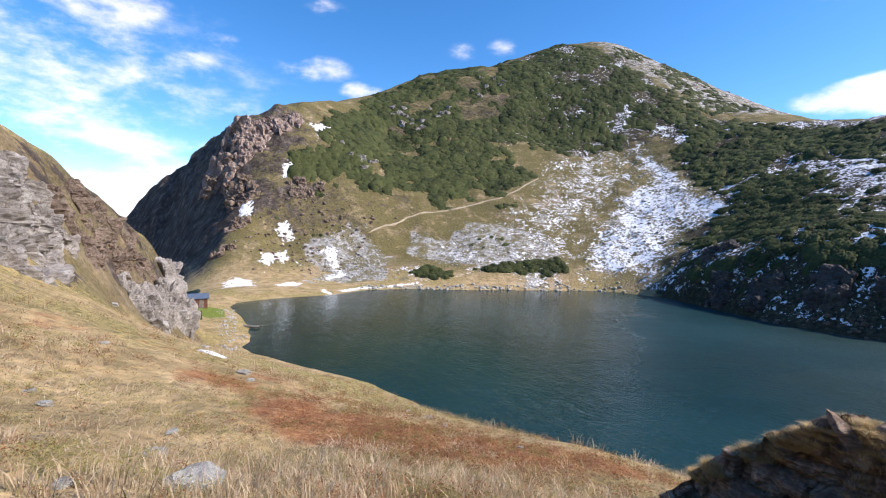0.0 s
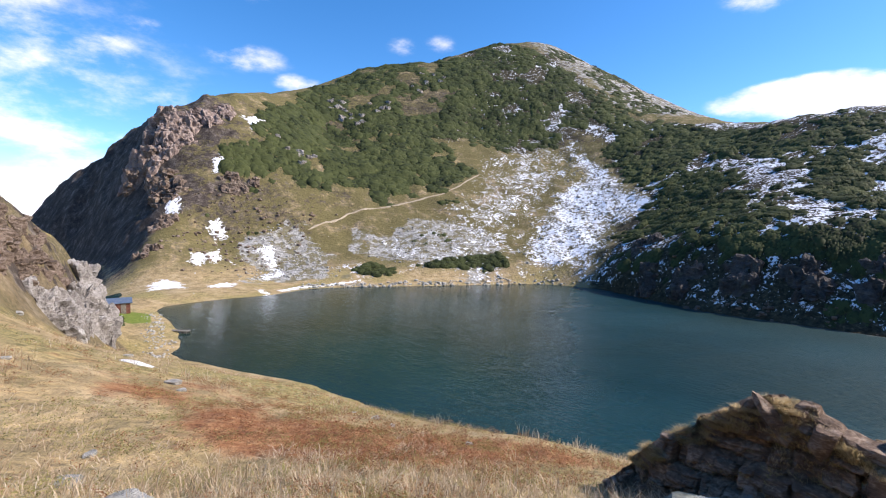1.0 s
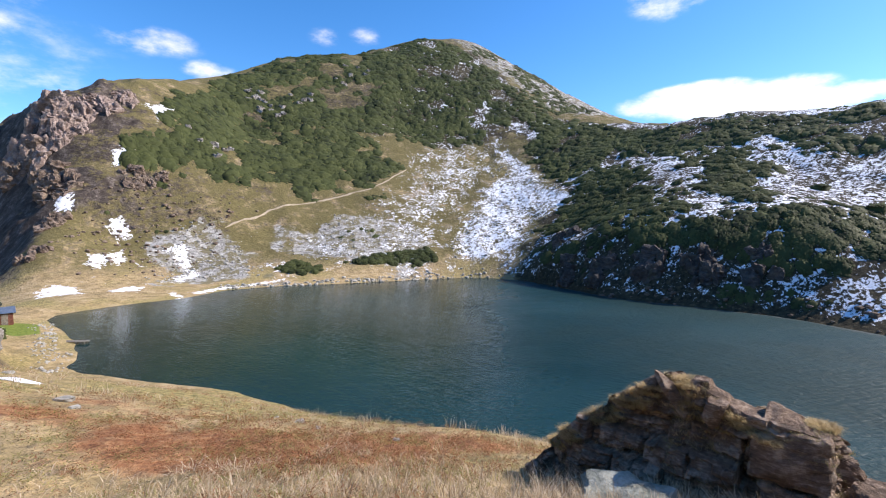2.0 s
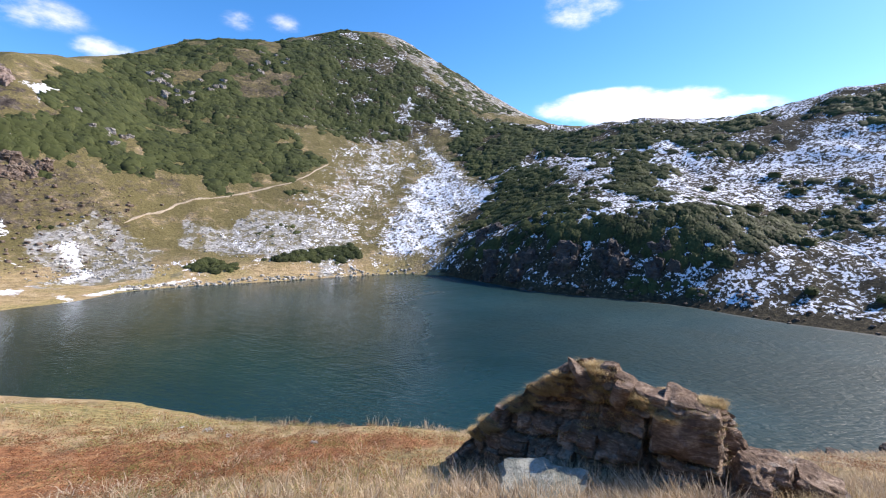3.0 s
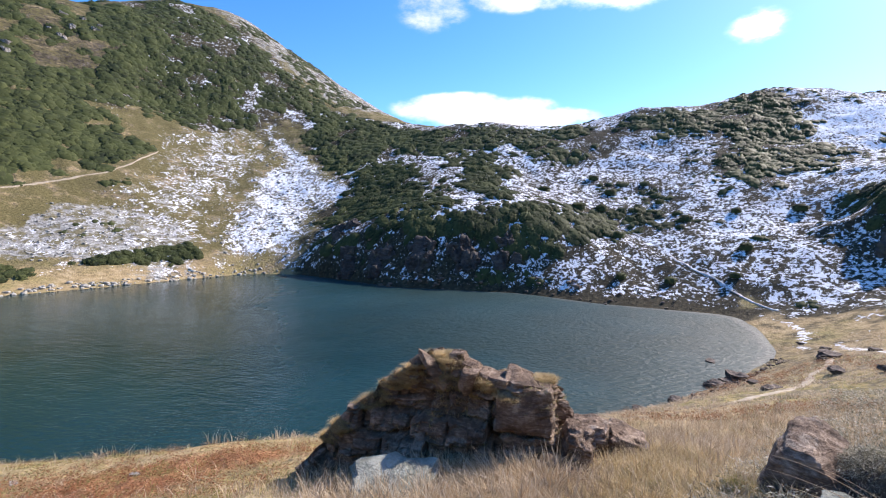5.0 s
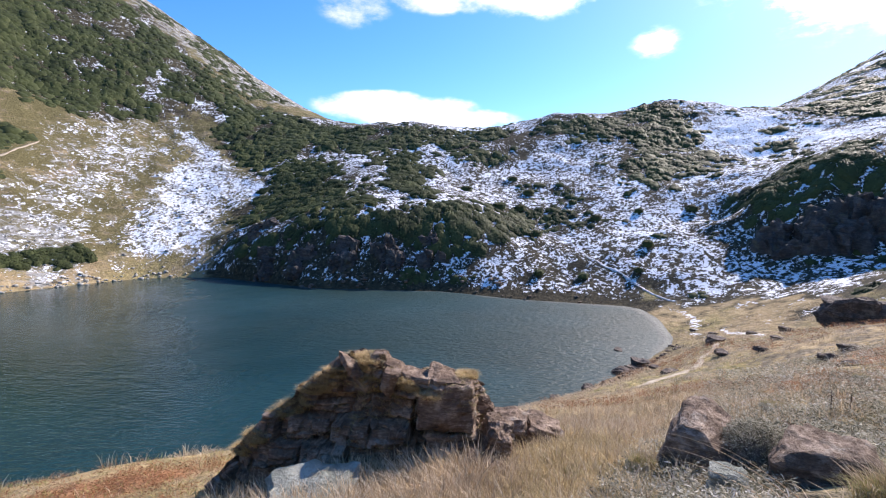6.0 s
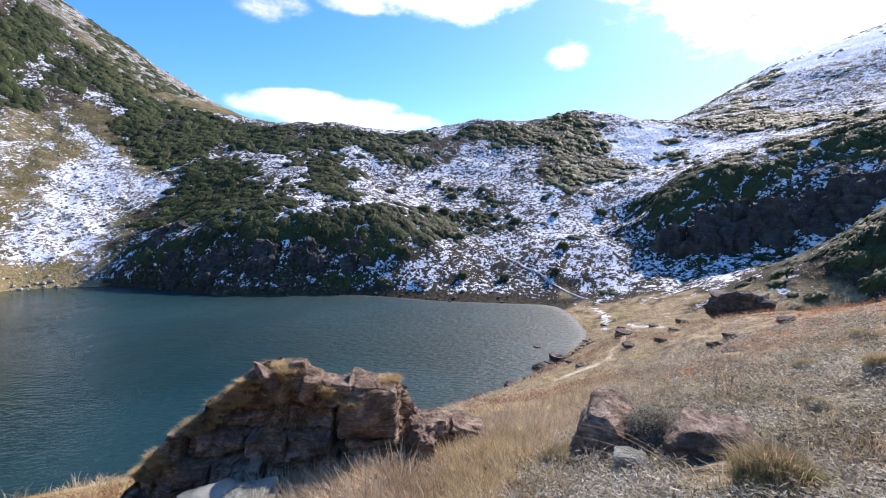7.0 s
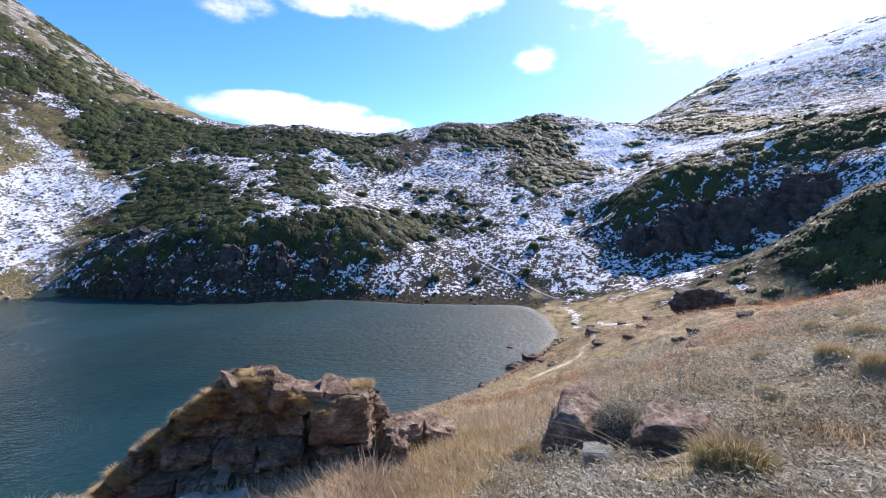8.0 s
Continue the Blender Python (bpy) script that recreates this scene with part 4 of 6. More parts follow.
def meadow():
    rng = np.random.default_rng(9)
    tall = [tuft(rng, 9, 0.35, 0.9, 0.022) for _ in range(8)]
    low = [tuft(rng, 9, 0.9, 1.5, 0.035, 0.9) for _ in range(8)]
    heath = [sprig(rng, 40) for _ in range(8)]

    def spread(n, r0, r1, power=1.0):
        a = np.radians(rng.uniform(-116, 50, n))
        r = r0 * (r1 / r0) ** (rng.uniform(0, 1, n) ** power)
        return -np.sin(a) * r, np.cos(a) * r, r

    def sow(name, kinds, x, y, r, size, material, label, wide=1.0):
        z = land(x, y)
        ok = (z > 0.3) & (OUTCROP_CLEAR(x, y))
        x, y, z, r = x[ok], y[ok], z[ok], r[ok]
        s = rng.uniform(*size, len(x)) * (0.8 + 0.04 * r)
        v, f = strew(kinds, np.stack([x, y, z], 1), np.stack([s * wide, s * wide, s], 1), rng.uniform(0, 6.28, len(x)), rng)
        tagged(new(name, tri_mesh(name, v, f, material)), label, "grass", kind="stuff")

    def red(x, y):
        return within(x + 1.5 * grain(x, y, 4, 61), y + 1.5 * grain(x, y, 4, 62), RED_HEATH, 3.0)

    x, y, r = spread(16000, 1.3, 45)
    k = (layers(x, y, 3.0, 3, 81) > -0.05 + 0.5 * red(x, y)) & ((y > 1.2) | (rng.uniform(0, 1, len(x)) < 0.7))
    sow("straw_grass", low, x[k], y[k], r[k], (0.05, 0.13), STRAW, "dry straw-coloured mountain grass on the slope", 1.2)
    x, y, r = spread(5000, 1.5, 22)
    k = layers(x, y, 2.2, 3, 83) > 0.12 + 0.3 * red(x, y)
    sow("tall_grass", tall, x[k], y[k], r[k], (0.16, 0.32), STRAW, "tall bleached grass stalks bending over", 0.8)
    x, y, r = spread(9000, 1.3, 38)
    k = layers(x, y, 2.5, 3, 85) > 0.02
    sow("green_grass", low, x[k], y[k], r[k], (0.04, 0.10), GREEN, "short green grass between the straw", 1.3)
    x, y, r = spread(26000, 1.6, 42)
    k = np.maximum(red(x, y) * (1 - 0.3 * smooth(x, 8, 12)), 0.42 * (x < 1)) * (0.7 + 0.8 * layers(x, y, 3.0, 3, 90)) > rng.uniform(0.2, 0.9, len(x))
    sow("red_heath", heath, x[k], y[k], r[k], (0.05, 0.13), RUST, "rust-red autumn heath covering the slope", 1.2)
    x, y, r = spread(60000, 1.3, 28)
    k = (layers(x, y, 1.8, 3, 87) > -0.45) & (x > 2) & (y < 1.2 + 0.05 * x)
    sow("grey_heath", heath, x[k], y[k], r[k], (0.06, 0.16), SAGE, "grey-green low heath among dry stems", 1.2)
    x, y, r = spread(20000, 1.4, 30)
    k = (x > 2) & (y < 2.5 + 0.1 * x) & (layers(x, y, 1.4, 3, 93) > 0.28)
    sow("straw_grass", tall, x[k], y[k], r[k], (0.10, 0.24), STRAW, "bleached grass standing in the grey heath", 1.0)
    x, y, r = spread(14000, 1.6, 26)
    k = (x > 2) & (y < 2.0 + 0.1 * x) & (layers(x, y, 0.9, 3, 99) > 0.22)
    sow("green_grass", low, x[k], y[k], r[k], (0.06, 0.13), DULL, "dull green clumps of grass in the heath", 1.0)
    x, y, r = spread(30000, 20, 95, 0.8)
    k = (x > 14) & (y < 0.55 * x) & (layers(x, y, 6.0, 4, 94) > -0.15)
    sow("straw_grass", low, x[k], y[k], r[k], (0.05, 0.12), STRAW, "dry grass on the slope by the lake", 1.3)
    x, y, r = spread(16000, 16, 70, 0.8)
    k = (x > 12) & (y < 0.45 * x) & (layers(x, y, 8.0, 4, 98) > 0.05)
    sow("red_heath", heath, x[k], y[k], r[k], (0.06, 0.14), RUST, "rust-brown heath on the slope by the lake", 1.4)
    x, y, r = spread(14000, 1.5, 18)
    k = (x < 2) & (layers(x, y, 1.2, 3, 89) > 0.04)
    sow("green_heath", heath, x[k], y[k], r[k], (0.05, 0.11), GREEN, "small green leafy plants in the turf", 1.4)


def OUTCROP_CLEAR(x, y):
    return patch(x, y, [(4.7, 4.9, 1.7, 0.75, -62), (5.3, -0.3, 0.42, 0.46, 0), (4.9, 0.42, 0.2, 0.2, 0), (5.75, 0.72, 0.5, 0.36, 0), (6.1, -0.36, 0.26, 0.32, 0)], 0.1) < 0.5


meadow()

# ---- rocks ----


def chunk(seed, cuts=16, level=3, rough=0.05, keep=0.62, strata=0.9):
    """An angular stone about 1 across: a ball cut by random planes, with a rough skin."""
    rng = np.random.default_rng(seed)
    bm = bmesh.new()
    bmesh.ops.create_icosphere(bm, subdivisions=level, radius=0.72)
    v = np.array([q.co for q in bm.verts])
    axes = [np.array(a, float) for a in ((1, 0, 0), (-1, 0, 0), (0, 1, 0), (0, -1, 0), (0, 0, 1), (0, 0, -1))]
    for k in range(cuts):
        n = axes[k] + rng.normal(0, 0.16, 3) if k < 6 else rng.normal(0, 1, 3)
        n /= np.linalg.norm(n)
        d = rng.uniform(0.42, 0.5) if k < 6 else rng.uniform(keep - 0.1, keep + 0.06)
        over = v @ n - d
        v -= np.where(over > 0, over, 0)[:, None] * n
    off = Vector((seed * 7.3, seed * 3.1, seed * 1.7))
    for q, p in zip(bm.verts, v):
        w = Vector(p)
        s = noise.fractal(w * 2.6 + off, 0.85, 2.1, 5) * rough + (abs(noise.noise(Vector((w.x * 2, w.y * 2, w.z * 9)) + off)) - 0.25) * rough * strata
        q.co = w + w.normalized() * s
    return bm


def chunk_mesh(name, seed, material, **kw):
    bm = chunk(seed, **kw)
    me = bpy.data.meshes.new(name)
    bm.to_mesh(me)
    bm.free()
    me.materials.append(material)
    me.shade_smooth()
    me.set_sharp_from_angle(angle=radians(20))
    return me


SHAPES = {}


def shared(name, material, k, n=6, **kw):
    """One of a few stone meshes that alike stones share."""
    key = (name, material.name, k % n)
    if key not in SHAPES:
        SHAPES[key] = chunk_mesh(name, 40 + 13 * (k % n), material, **kw)
    return SHAPES[key]


def sized(x, y, z, w, d, h, turn=0.0, tilt=0.0, lean=0.0):
    return pose(x, y, z, tilt, lean, turn) @ Matrix.Diagonal((w, d, h, 1))


def hull_rock(name, points, material, seed, rough=0.035):
    """A broken slab: the hull of a few corners, its edges worn and its faces rough."""
    bm = bmesh.new()
    for q in points:
        bm.verts.new(q)
    got = bmesh.ops.convex_hull(bm, input=bm.verts[:])
    bmesh.ops.delete(bm, geom=[g for g in set(got["geom_interior"] + got["geom_unused"]) if isinstance(g, bmesh.types.BMVert)], context='VERTS')
    bmesh.ops.bevel(bm, geom=bm.edges[:], offset=0.02, segments=1, affect='EDGES')
    bmesh.ops.triangulate(bm, faces=bm.faces[:])
    for _ in range(9):
        far = [e for e in bm.edges if e.calc_length() > 0.05]
        if not far:
            break
        bmesh.ops.subdivide_edges(bm, edges=far, cuts=1)
        bmesh.ops.triangulate(bm, faces=[f for f in bm.faces if len(f.verts) > 3])
    bm.normal_update()
    off = Vector((seed * 5.1, seed * 2.3, seed * 3.7))
    for q in bm.verts:
        w = q.co * 3.2 + off
        strip = noise.noise(Vector((w.x * 0.5, w.y * 0.5, w.z * 5.0)))
        q.co = q.co + q.normal * (noise.fractal(w * 1.6, 0.8, 2.1, 5) * rough + strip * rough * 0.7)
    me = bpy.data.meshes.new(name)
    bm.to_mesh(me)
    bm.free()
    me.materials.append(material)
    me.shade_smooth()
    me.set_sharp_from_angle(angle=radians(24))
    return me


def blocks(a, z, seed, thick, wide, deep, joint):
    """Depth of broken bedded rock over a face (a along it, z up): beds, blocks in each bed, joints between."""
    rng = np.random.default_rng(seed)
    beds = np.concatenate([[-50.0], np.cumsum(rng.uniform(*thick, 400)) + 13.0, [60.0]])
    k = np.clip(np.searchsorted(beds, z) - 1, 0, len(beds) - 2)
    low, high = beds[k], beds[k + 1]
    gap = np.minimum(z - low, high - z)
    out = np.zeros(a.shape)
    for bed in np.unique(k):
        here = k == bed
        r2 = np.random.default_rng(seed * 1000 + int(bed))
        cuts = np.cumsum(r2.uniform(*wide, 120)) - 6.0 - r2.uniform(0, 1)
        c = np.clip(np.searchsorted(cuts, a[here]) - 1, 0, len(cuts) - 2)
        depth, slew, tip = r2.normal(0, deep, 121), r2.uniform(-0.35, 0.35, 121), r2.uniform(-0.4, 0.3, 121)
        mid = 0.5 * (cuts[c] + cuts[c + 1])
        side = np.minimum(a[here] - cuts[c], cuts[c + 1] - a[here])
        near = np.minimum(np.abs(side), gap[here])
        out[here] = depth[c] + slew[c] * np.clip(a[here] - mid, -0.3, 0.3) * deep * 3 + tip[c] * (z[here] - 0.5 * (low + high)[here]) * 0.5 - joint * np.exp(-(near / 0.02) ** 2)
    return out


OUT_AT, OUT_ALONG, OUT_FRONT = Vector((4.75, 4.85, 0)), Vector((0.48, -0.877, 0)), Vector((-0.877, -0.48, 0))


def rock_mass():
    """The body of the outcrop: a long plan, a ramp up one side, a level top and a square end."""
    top_s, top_z = (-2.6, -2.3, -1.94, -1.4, -0.8, -0.45, -0.2, 0.2, 0.7, 1.2, 1.6, 2.0), (15.5, 15.82, 16.45, 17.05, 17.5, 17.8, 17.92, 17.93, 17.83, 17.76, 17.72, 17.7)
    n, rows, caps = 460, 120, 36
    t = np.linspace(0, 2 * math.pi, 4000, endpoint=False)
    ps = -0.44 + 1.98 * np.sign(np.cos(t)) * np.abs(np.cos(t)) ** 0.42
    pd = 0.95 * np.sign(np.sin(t)) * np.abs(np.sin(t)) ** 0.42
    run = np.concatenate([[0], np.cumsum(np.hypot(np.diff(ps), np.diff(pd)))])
    at = np.linspace(0, run[-1], n, endpoint=False)
    s0, d0 = np.interp(at, run, ps), np.interp(at, run, pd)
    ns, nd = np.roll(d0, -1) - np.roll(d0, 1), np.roll(s0, 1) - np.roll(s0, -1)
    size = np.hypot(ns, nd)
    ns, nd = ns / size, nd / size
    ring_s, ring_d, ring_z, ring_a, ring_c = [], [], [], [], []
    for k in range(rows + caps):
        h = min(1.0, k / (rows - 1))
        c = max(0.0, (k - rows + 1) / caps)
        ss = s0 - 0.06 * h * np.sign(s0)
        dd = d0 - np.where(d0 > 0, 0.52 * h ** 1.2, -0.3 * h) * np.abs(d0) / 0.95
        ss, dd = ss + c * (np.clip(ss, -2.0, 1.1) - ss), dd + c * (-0.1 - dd)
        zt = np.interp(ss, top_s, top_z)
        ring_s.append(ss), ring_d.append(dd), ring_z.append(15.2 + h * (zt - 0.62 * np.maximum(0.0, 0.12 - dd) - 15.2)), ring_a.append(at), ring_c.append(np.full(n, c))
    S, D, Z, A, C = (np.stack(q) for q in (ring_s, ring_d, ring_z, ring_a, ring_c))
    bed = Z - 0.06 * S + 0.07 * grain(A, Z, 0.9, 401)
    side = blocks(A, bed, 7, (0.13, 0.42), (0.3, 1.0), 0.085, 0.07) + blocks(A + 3, bed, 9, (0.04, 0.13), (0.10, 0.4), 0.034, 0.03)
    side = side + 0.20 * grain(A, Z, 1.1, 403) + 0.075 * layers(A, Z, 0.55, 6, 405, 0.66) + 0.05 * (0.35 - np.abs(layers(A, Z, 0.22, 3, 411)))
    end = smooth(S, 0.45, 0.8)
    side = side + end * (0.06 * smooth(bed, 16.95, 17.02) - 0.10 * smooth(bed, 17.02, 16.9)) - 0.12 * smooth(S, -0.5, 0.0) * (1 - smooth(Z, 16.55, 16.8))
    cap = 0.14 * layers(S, D, 0.8, 5, 407, 0.6) + 0.08 * blocks(S, D * 0.7 + 17, 11, (0.2, 0.5), (0.2, 0.6), 0.9, 0.2)
    w = smooth(C, 0.0, 0.35)
    S, D, Z = S + ns * side * (1 - w), D + nd * side * (1 - w), Z + cap * w + 0.02 * layers(A, Z * 2, 0.3, 3, 409)
    x = OUT_AT.x + OUT_ALONG.x * S + OUT_FRONT.x * D
    y = OUT_AT.y + OUT_ALONG.y * S + OUT_FRONT.y * D
    co = np.stack([x, y, Z], -1).reshape(-1, 3)
    i = np.arange(rows + caps - 1)[:, None] * n
    j = np.arange(n)[None, :]
    q = np.stack([i + j, i + (j + 1) % n, i + n + (j + 1) % n, i + n + j], -1).reshape(-1, 4)
    return co, np.concatenate([q[:, [0, 1, 2]], q[:, [0, 2, 3]]])


def outcrop():
    """The crag on the edge of the slope: bedded blocks that step down to one side and end square on the other."""
    ob = thing("rock_outcrop", (4.75, 4.85, 16.2), "craggy red-brown rock outcrop with straw grass growing on top", "rock")
    inv = ob.matrix_basis.inverted()
    co, tris = rock_mass()
    me = tri_mesh("rock_mass", co - np.array([4.75, 4.85, 16.2]), tris, RED_ROCK)
    me.shade_smooth()
    me.set_sharp_from_angle(angle=radians(28))
    part("rock_mass", me, ob)

    def put(name, seed, s, d, z, w, dep, h, turn, tilt, lean, level=4, rough=0.12):
        p = OUT_AT + OUT_ALONG * s + OUT_FRONT * d
        part(name, chunk_mesh(name, seed, RED_ROCK, level=level, rough=0.7 * rough, cuts=22, strata=0.7), ob, m=inv @ sized(p.x, p.y, z, w, dep, h, -61.3 + turn, tilt, lean))

    # the squared end block and the slab that leans at the tip
    m = Matrix.Translation(OUT_AT) @ Matrix(((OUT_ALONG.x, OUT_FRONT.x, 0, 0), (OUT_ALONG.y, OUT_FRONT.y, 0, 0), (0, 0, 1, 0), (0, 0, 0, 1)))
    corners = [(0.82, 0.70, 17.16), (0.84, 0.62, 17.66), (1.56, 0.60, 17.14), (1.54, 0.55, 17.78), (0.9, -0.3, 17.2), (0.9, 0.05, 17.74), (1.55, -0.3, 17.15), (1.5, 0.05, 17.76), (1.2, 0.74, 17.40)]
    part("rock_block", hull_rock("rock_block", [m @ Vector(q) - Vector((4.75, 4.85, 16.2)) for q in corners], RED_ROCK, 3, 0.03), ob)
    corners = [(0.95, 0.74, 16.6), (0.95, 0.70, 17.12), (1.62, 0.62, 16.5), (1.60, 0.58, 17.10), (1.0, -0.5, 16.6), (1.0, -0.5, 17.12), (1.62, -0.5, 16.5), (1.6, -0.5, 17.1)]
    part("rock_block", hull_rock("rock_block", [m @ Vector(q) - Vector((4.75, 4.85, 16.2)) for q in corners], RED_ROCK, 4, 0.04), ob)
    put("rock_slab", 222, -0.08, 0.34, 17.74, 0.17, 0.34, 0.60, 14, 0, -34, 5, 0.06)
    put("rock_slab", 223, 0.42, 0.45, 17.72, 0.22, 0.3, 0.36, 5, 8, 12, 4, 0.08)
    put("rock_slab", 224, -1.30, 0.50, 17.10, 0.2, 0.2, 0.06, 0, 0, -4, 4, 0.05)
    put("rock_slab", 225, 0.15, 0.30, 17.82, 0.12, 0.2, 0.24, 20, 0, 10, 4, 0.08)
    return ob


outcrop_thing = outcrop()


def stone(name, material, at, size, turn=0, tilt=0, lean=0, label="", group="", seed=1, level=4, category="rock"):
    ob = tagged(new(name, chunk_mesh(name, seed, material, level=level, rough=0.11)), label, category, group)
    ob.matrix_basis = sized(*at, *size, turn, tilt, lean)
    return ob


stone("flat_stone", LICHEN_ROCK, (3.27, 4.22, 16.72), (1.05, 0.9, 0.42), -55, 3, -4, "pale grey lichen-covered stone lying in the grass", seed=401, level=5)
stone("white_stone", GREY_ROCK, (-2.45, 3.62, 17.74), (0.40, 0.34, 0.22), 20, 0, 5, "pale weathered stone lying in the autumn turf", seed=402)
for k, (x, y, z, w, d, h, turn, tilt, lean) in enumerate([(5.29, 3.04, 16.98, 0.44, 0.5, 0.56, -57, 6, 10), (4.88, 2.95, 16.78, 0.50, 0.36, 0.40, -50, 0, 14), (6.15, 3.46, 16.62, 0.95, 0.9, 0.72, -62, 0, -8),
                                                          (6.55, 2.98, 16.60, 0.66, 0.6, 0.50, -40, 0, 12), (5.75, 3.25, 16.62, 0.5, 0.5, 0.5, -20, 0, 0), (7.3, 2.85, 16.25, 0.5, 0.4, 0.35, -20, 0, 8)]):
    stone("boulder", RED_ROCK, (x, y, z), (w, d, h), turn, tilt, lean, "dark red-brown boulder in tall grass beside the outcrop", "boulders by the outcrop", 410 + k, 5)


def stone_group():
    """The low pile of slabs in the heath on the uphill side. Each foot, then corners to the right, away and up from it."""
    for k, (n, material, label, foot, points) in enumerate([
            ("leaning_slab", RED_ROCK, "brown slab leaning out of the heath with a pale worn top", (5.57, 0.78, 17.28), [(-0.38, -0.05, -0.25), (-0.3, 0.6, -0.25), (0.36, -0.15, -0.25), (0.4, 0.8, -0.25), (-0.34, 0.0, 0.1), (-0.15, 0.08, 0.45), (-0.1, 0.8, 0.52), (0.08, 0.03, 0.43), (0.14, 0.9, 0.54), (0.32, -0.12, 0.12), (0.4, 0.7, 0.38)]),
            ("square_block", LICHEN_ROCK, "small square grey block standing in the grass", (4.9, 0.42, 17.50), [(-0.16, -0.14, -0.15), (0.16, -0.14, -0.15), (-0.15, 0.15, -0.15), (0.16, 0.15, -0.15), (-0.14, -0.12, 0.20), (0.15, -0.12, 0.23), (-0.14, 0.14, 0.23), (0.14, 0.14, 0.25)]),
            ("red_slab", RED_ROCK, "rust-brown slab with a sunlit edge", (6.0, -0.36, 17.62), [(-0.32, -0.1, -0.2), (-0.30, 0.0, 0.12), (-0.22, 0.0, 0.23), (-0.05, 0.05, 0.18), (0.32, 0.1, 0.05), (0.30, 0.0, -0.2), (-0.2, 0.35, -0.1), (-0.18, 0.35, 0.22), (0.28, 0.35, 0.08)]),
            ("low_slab", RED_ROCK, "dark low slab with lichen among grass", (5.2, -0.3, 17.68), [(-0.44, -0.1, -0.2), (-0.42, 0.0, 0.14), (-0.25, 0.1, 0.25), (0.25, 0.1, 0.27), (0.42, 0.05, 0.12), (0.44, -0.1, -0.2), (-0.35, 0.6, -0.1), (-0.2, 0.6, 0.28), (0.4, 0.6, 0.28)]),
            ("low_slab", RED_ROCK, "dark low slab overgrown with grey heath", (5.65, 0.24, 17.40), [(-0.3, -0.1, -0.2), (-0.3, 0.0, 0.10), (0.25, 0.0, 0.16), (0.3, -0.1, -0.2), (-0.25, 0.5, -0.1), (-0.2, 0.5, 0.22), (0.3, 0.5, 0.26)])]):
        ob = tagged(new(n, hull_rock(n, points, material, 430 + k, 0.03)), label, "rock", "slabs in the heath")
        ob.matrix_basis = pose(*foot, 0, 0, -82)


stone_group()

# boulders of the slope, the meadow and the shore: x, y, width, height
for k, (x, y, w, h) in enumerate([(67.9, 7.0, 2.7, 1.1), (50.5, -0.2, 1.3, 1.2), (46.0, -4.2, 3.8, 3.3), (50, -8.5, 3.0, 1.2), (27.2, -2.3, 0.9, 0.4), (25.2, -1.5, 0.8, 0.35), (63.8, 15.0, 2.6, 1.5), (60.4, 16.3, 2.2, 0.9), (61.8, 15.4, 1.4, 0.7),
                                  (76.6, 3.7, 1.3, 0.5), (70.8, 20.0, 1.4, 0.45), (51, 17.4, 1.6, 0.6), (44.5, 18.8, 1.2, 0.5), (37, 21.2, 1.4, 0.6),
                                  (33, 6, 0.9, 0.3), (38, 3.5, 1.0, 0.35), (44, 9, 1.0, 0.35), (30, -5, 0.9, 0.4), (21, -1.8, 0.6, 0.25), (56, 4.2, 1.0, 0.4), (60, 1.5, 0.9, 0.35), (83, 9.0, 1.2, 0.45), (88, 12.5, 1.0, 0.4),
                                  (36, 1.2, 0.8, 0.3), (41, 0.4, 1.1, 0.35), (34, 10.2, 0.7, 0.3), (31, 13.0, 0.9, 0.4)]):
    ob = tagged(new("boulder", shared("boulder", DARK_ROCK, k, level=4, rough=0.16)), "dark weathered boulder on the grassy slope by the lake", "rock", "boulders by the lake")
    ob.matrix_basis = sized(x, y, max(height(x, y), -0.1) + 0.22 * h, w, w * 0.8, h, 37 * k, 0, 6 * math.sin(k))
for k, (x, y, w) in enumerate([(-6.79, 14.49, 0.8), (-6.2, 13.7, 0.45), (-4.39, 6.55, 0.34), (-6.35, 6.52, 0.42), (-6.9, 6.9, 0.3), (-3.2, 3.1, 0.3), (-31, 42, 1.6), (-3.56, 4.77, 0.5), (-9.5, 12, 0.4), (1.5, 9.5, 0.3), (-12, 22, 0.7), (-0.6, 13.2, 0.5), (-0.1, 12.4, 0.35), (-1.4, 15.6, 0.3)]):
    ob = tagged(new("stone", shared("stone", GREY_ROCK, k, level=3, rough=0.1)), "pale stone lying in dry grass and heath", "rock", "stones in the meadow")
    ob.matrix_basis = sized(x, y, height(x, y) + 0.03 * w, 0.55 * w, w * 0.4, w * 0.24, 53 * k, 0, 5)


def cliff(name, label, rows, material, seed, proud=0.3, flat=0.6):
    """A crag of fractured blocks set into the slope: rows of (x, y, reach, count, width, height)."""
    rng = np.random.default_rng(seed)
    x0, y0 = rows[0][0], rows[0][1]
    z0 = height(x0, y0)
    ob = thing(name, (x0, y0, z0), label, "cliff")
    for x, y, reach, count, width, tall in rows:
        for k in range(count):
            a, q = rng.uniform(0, 6.283), reach * math.sqrt(rng.uniform(0, 1))
            px, py = x + q * math.cos(a), y + q * math.sin(a)
            w, h = width * rng.uniform(0.55, 1.35), tall * rng.uniform(0.6, 1.3)
            m = pose(-x0, -y0, -z0) @ sized(px, py, height(px, py) - (0.5 - proud) * h, w, w * rng.uniform(0.7, 1.2), h, rng.uniform(0, 180), rng.normal(0, 9), rng.normal(0, 9))
            part("rock_block", shared("rock_block_" + material.name, material, int(rng.integers(0, 6)), level=4, rough=0.15, cuts=18, strata=1.3), ob, m=m)
    return ob


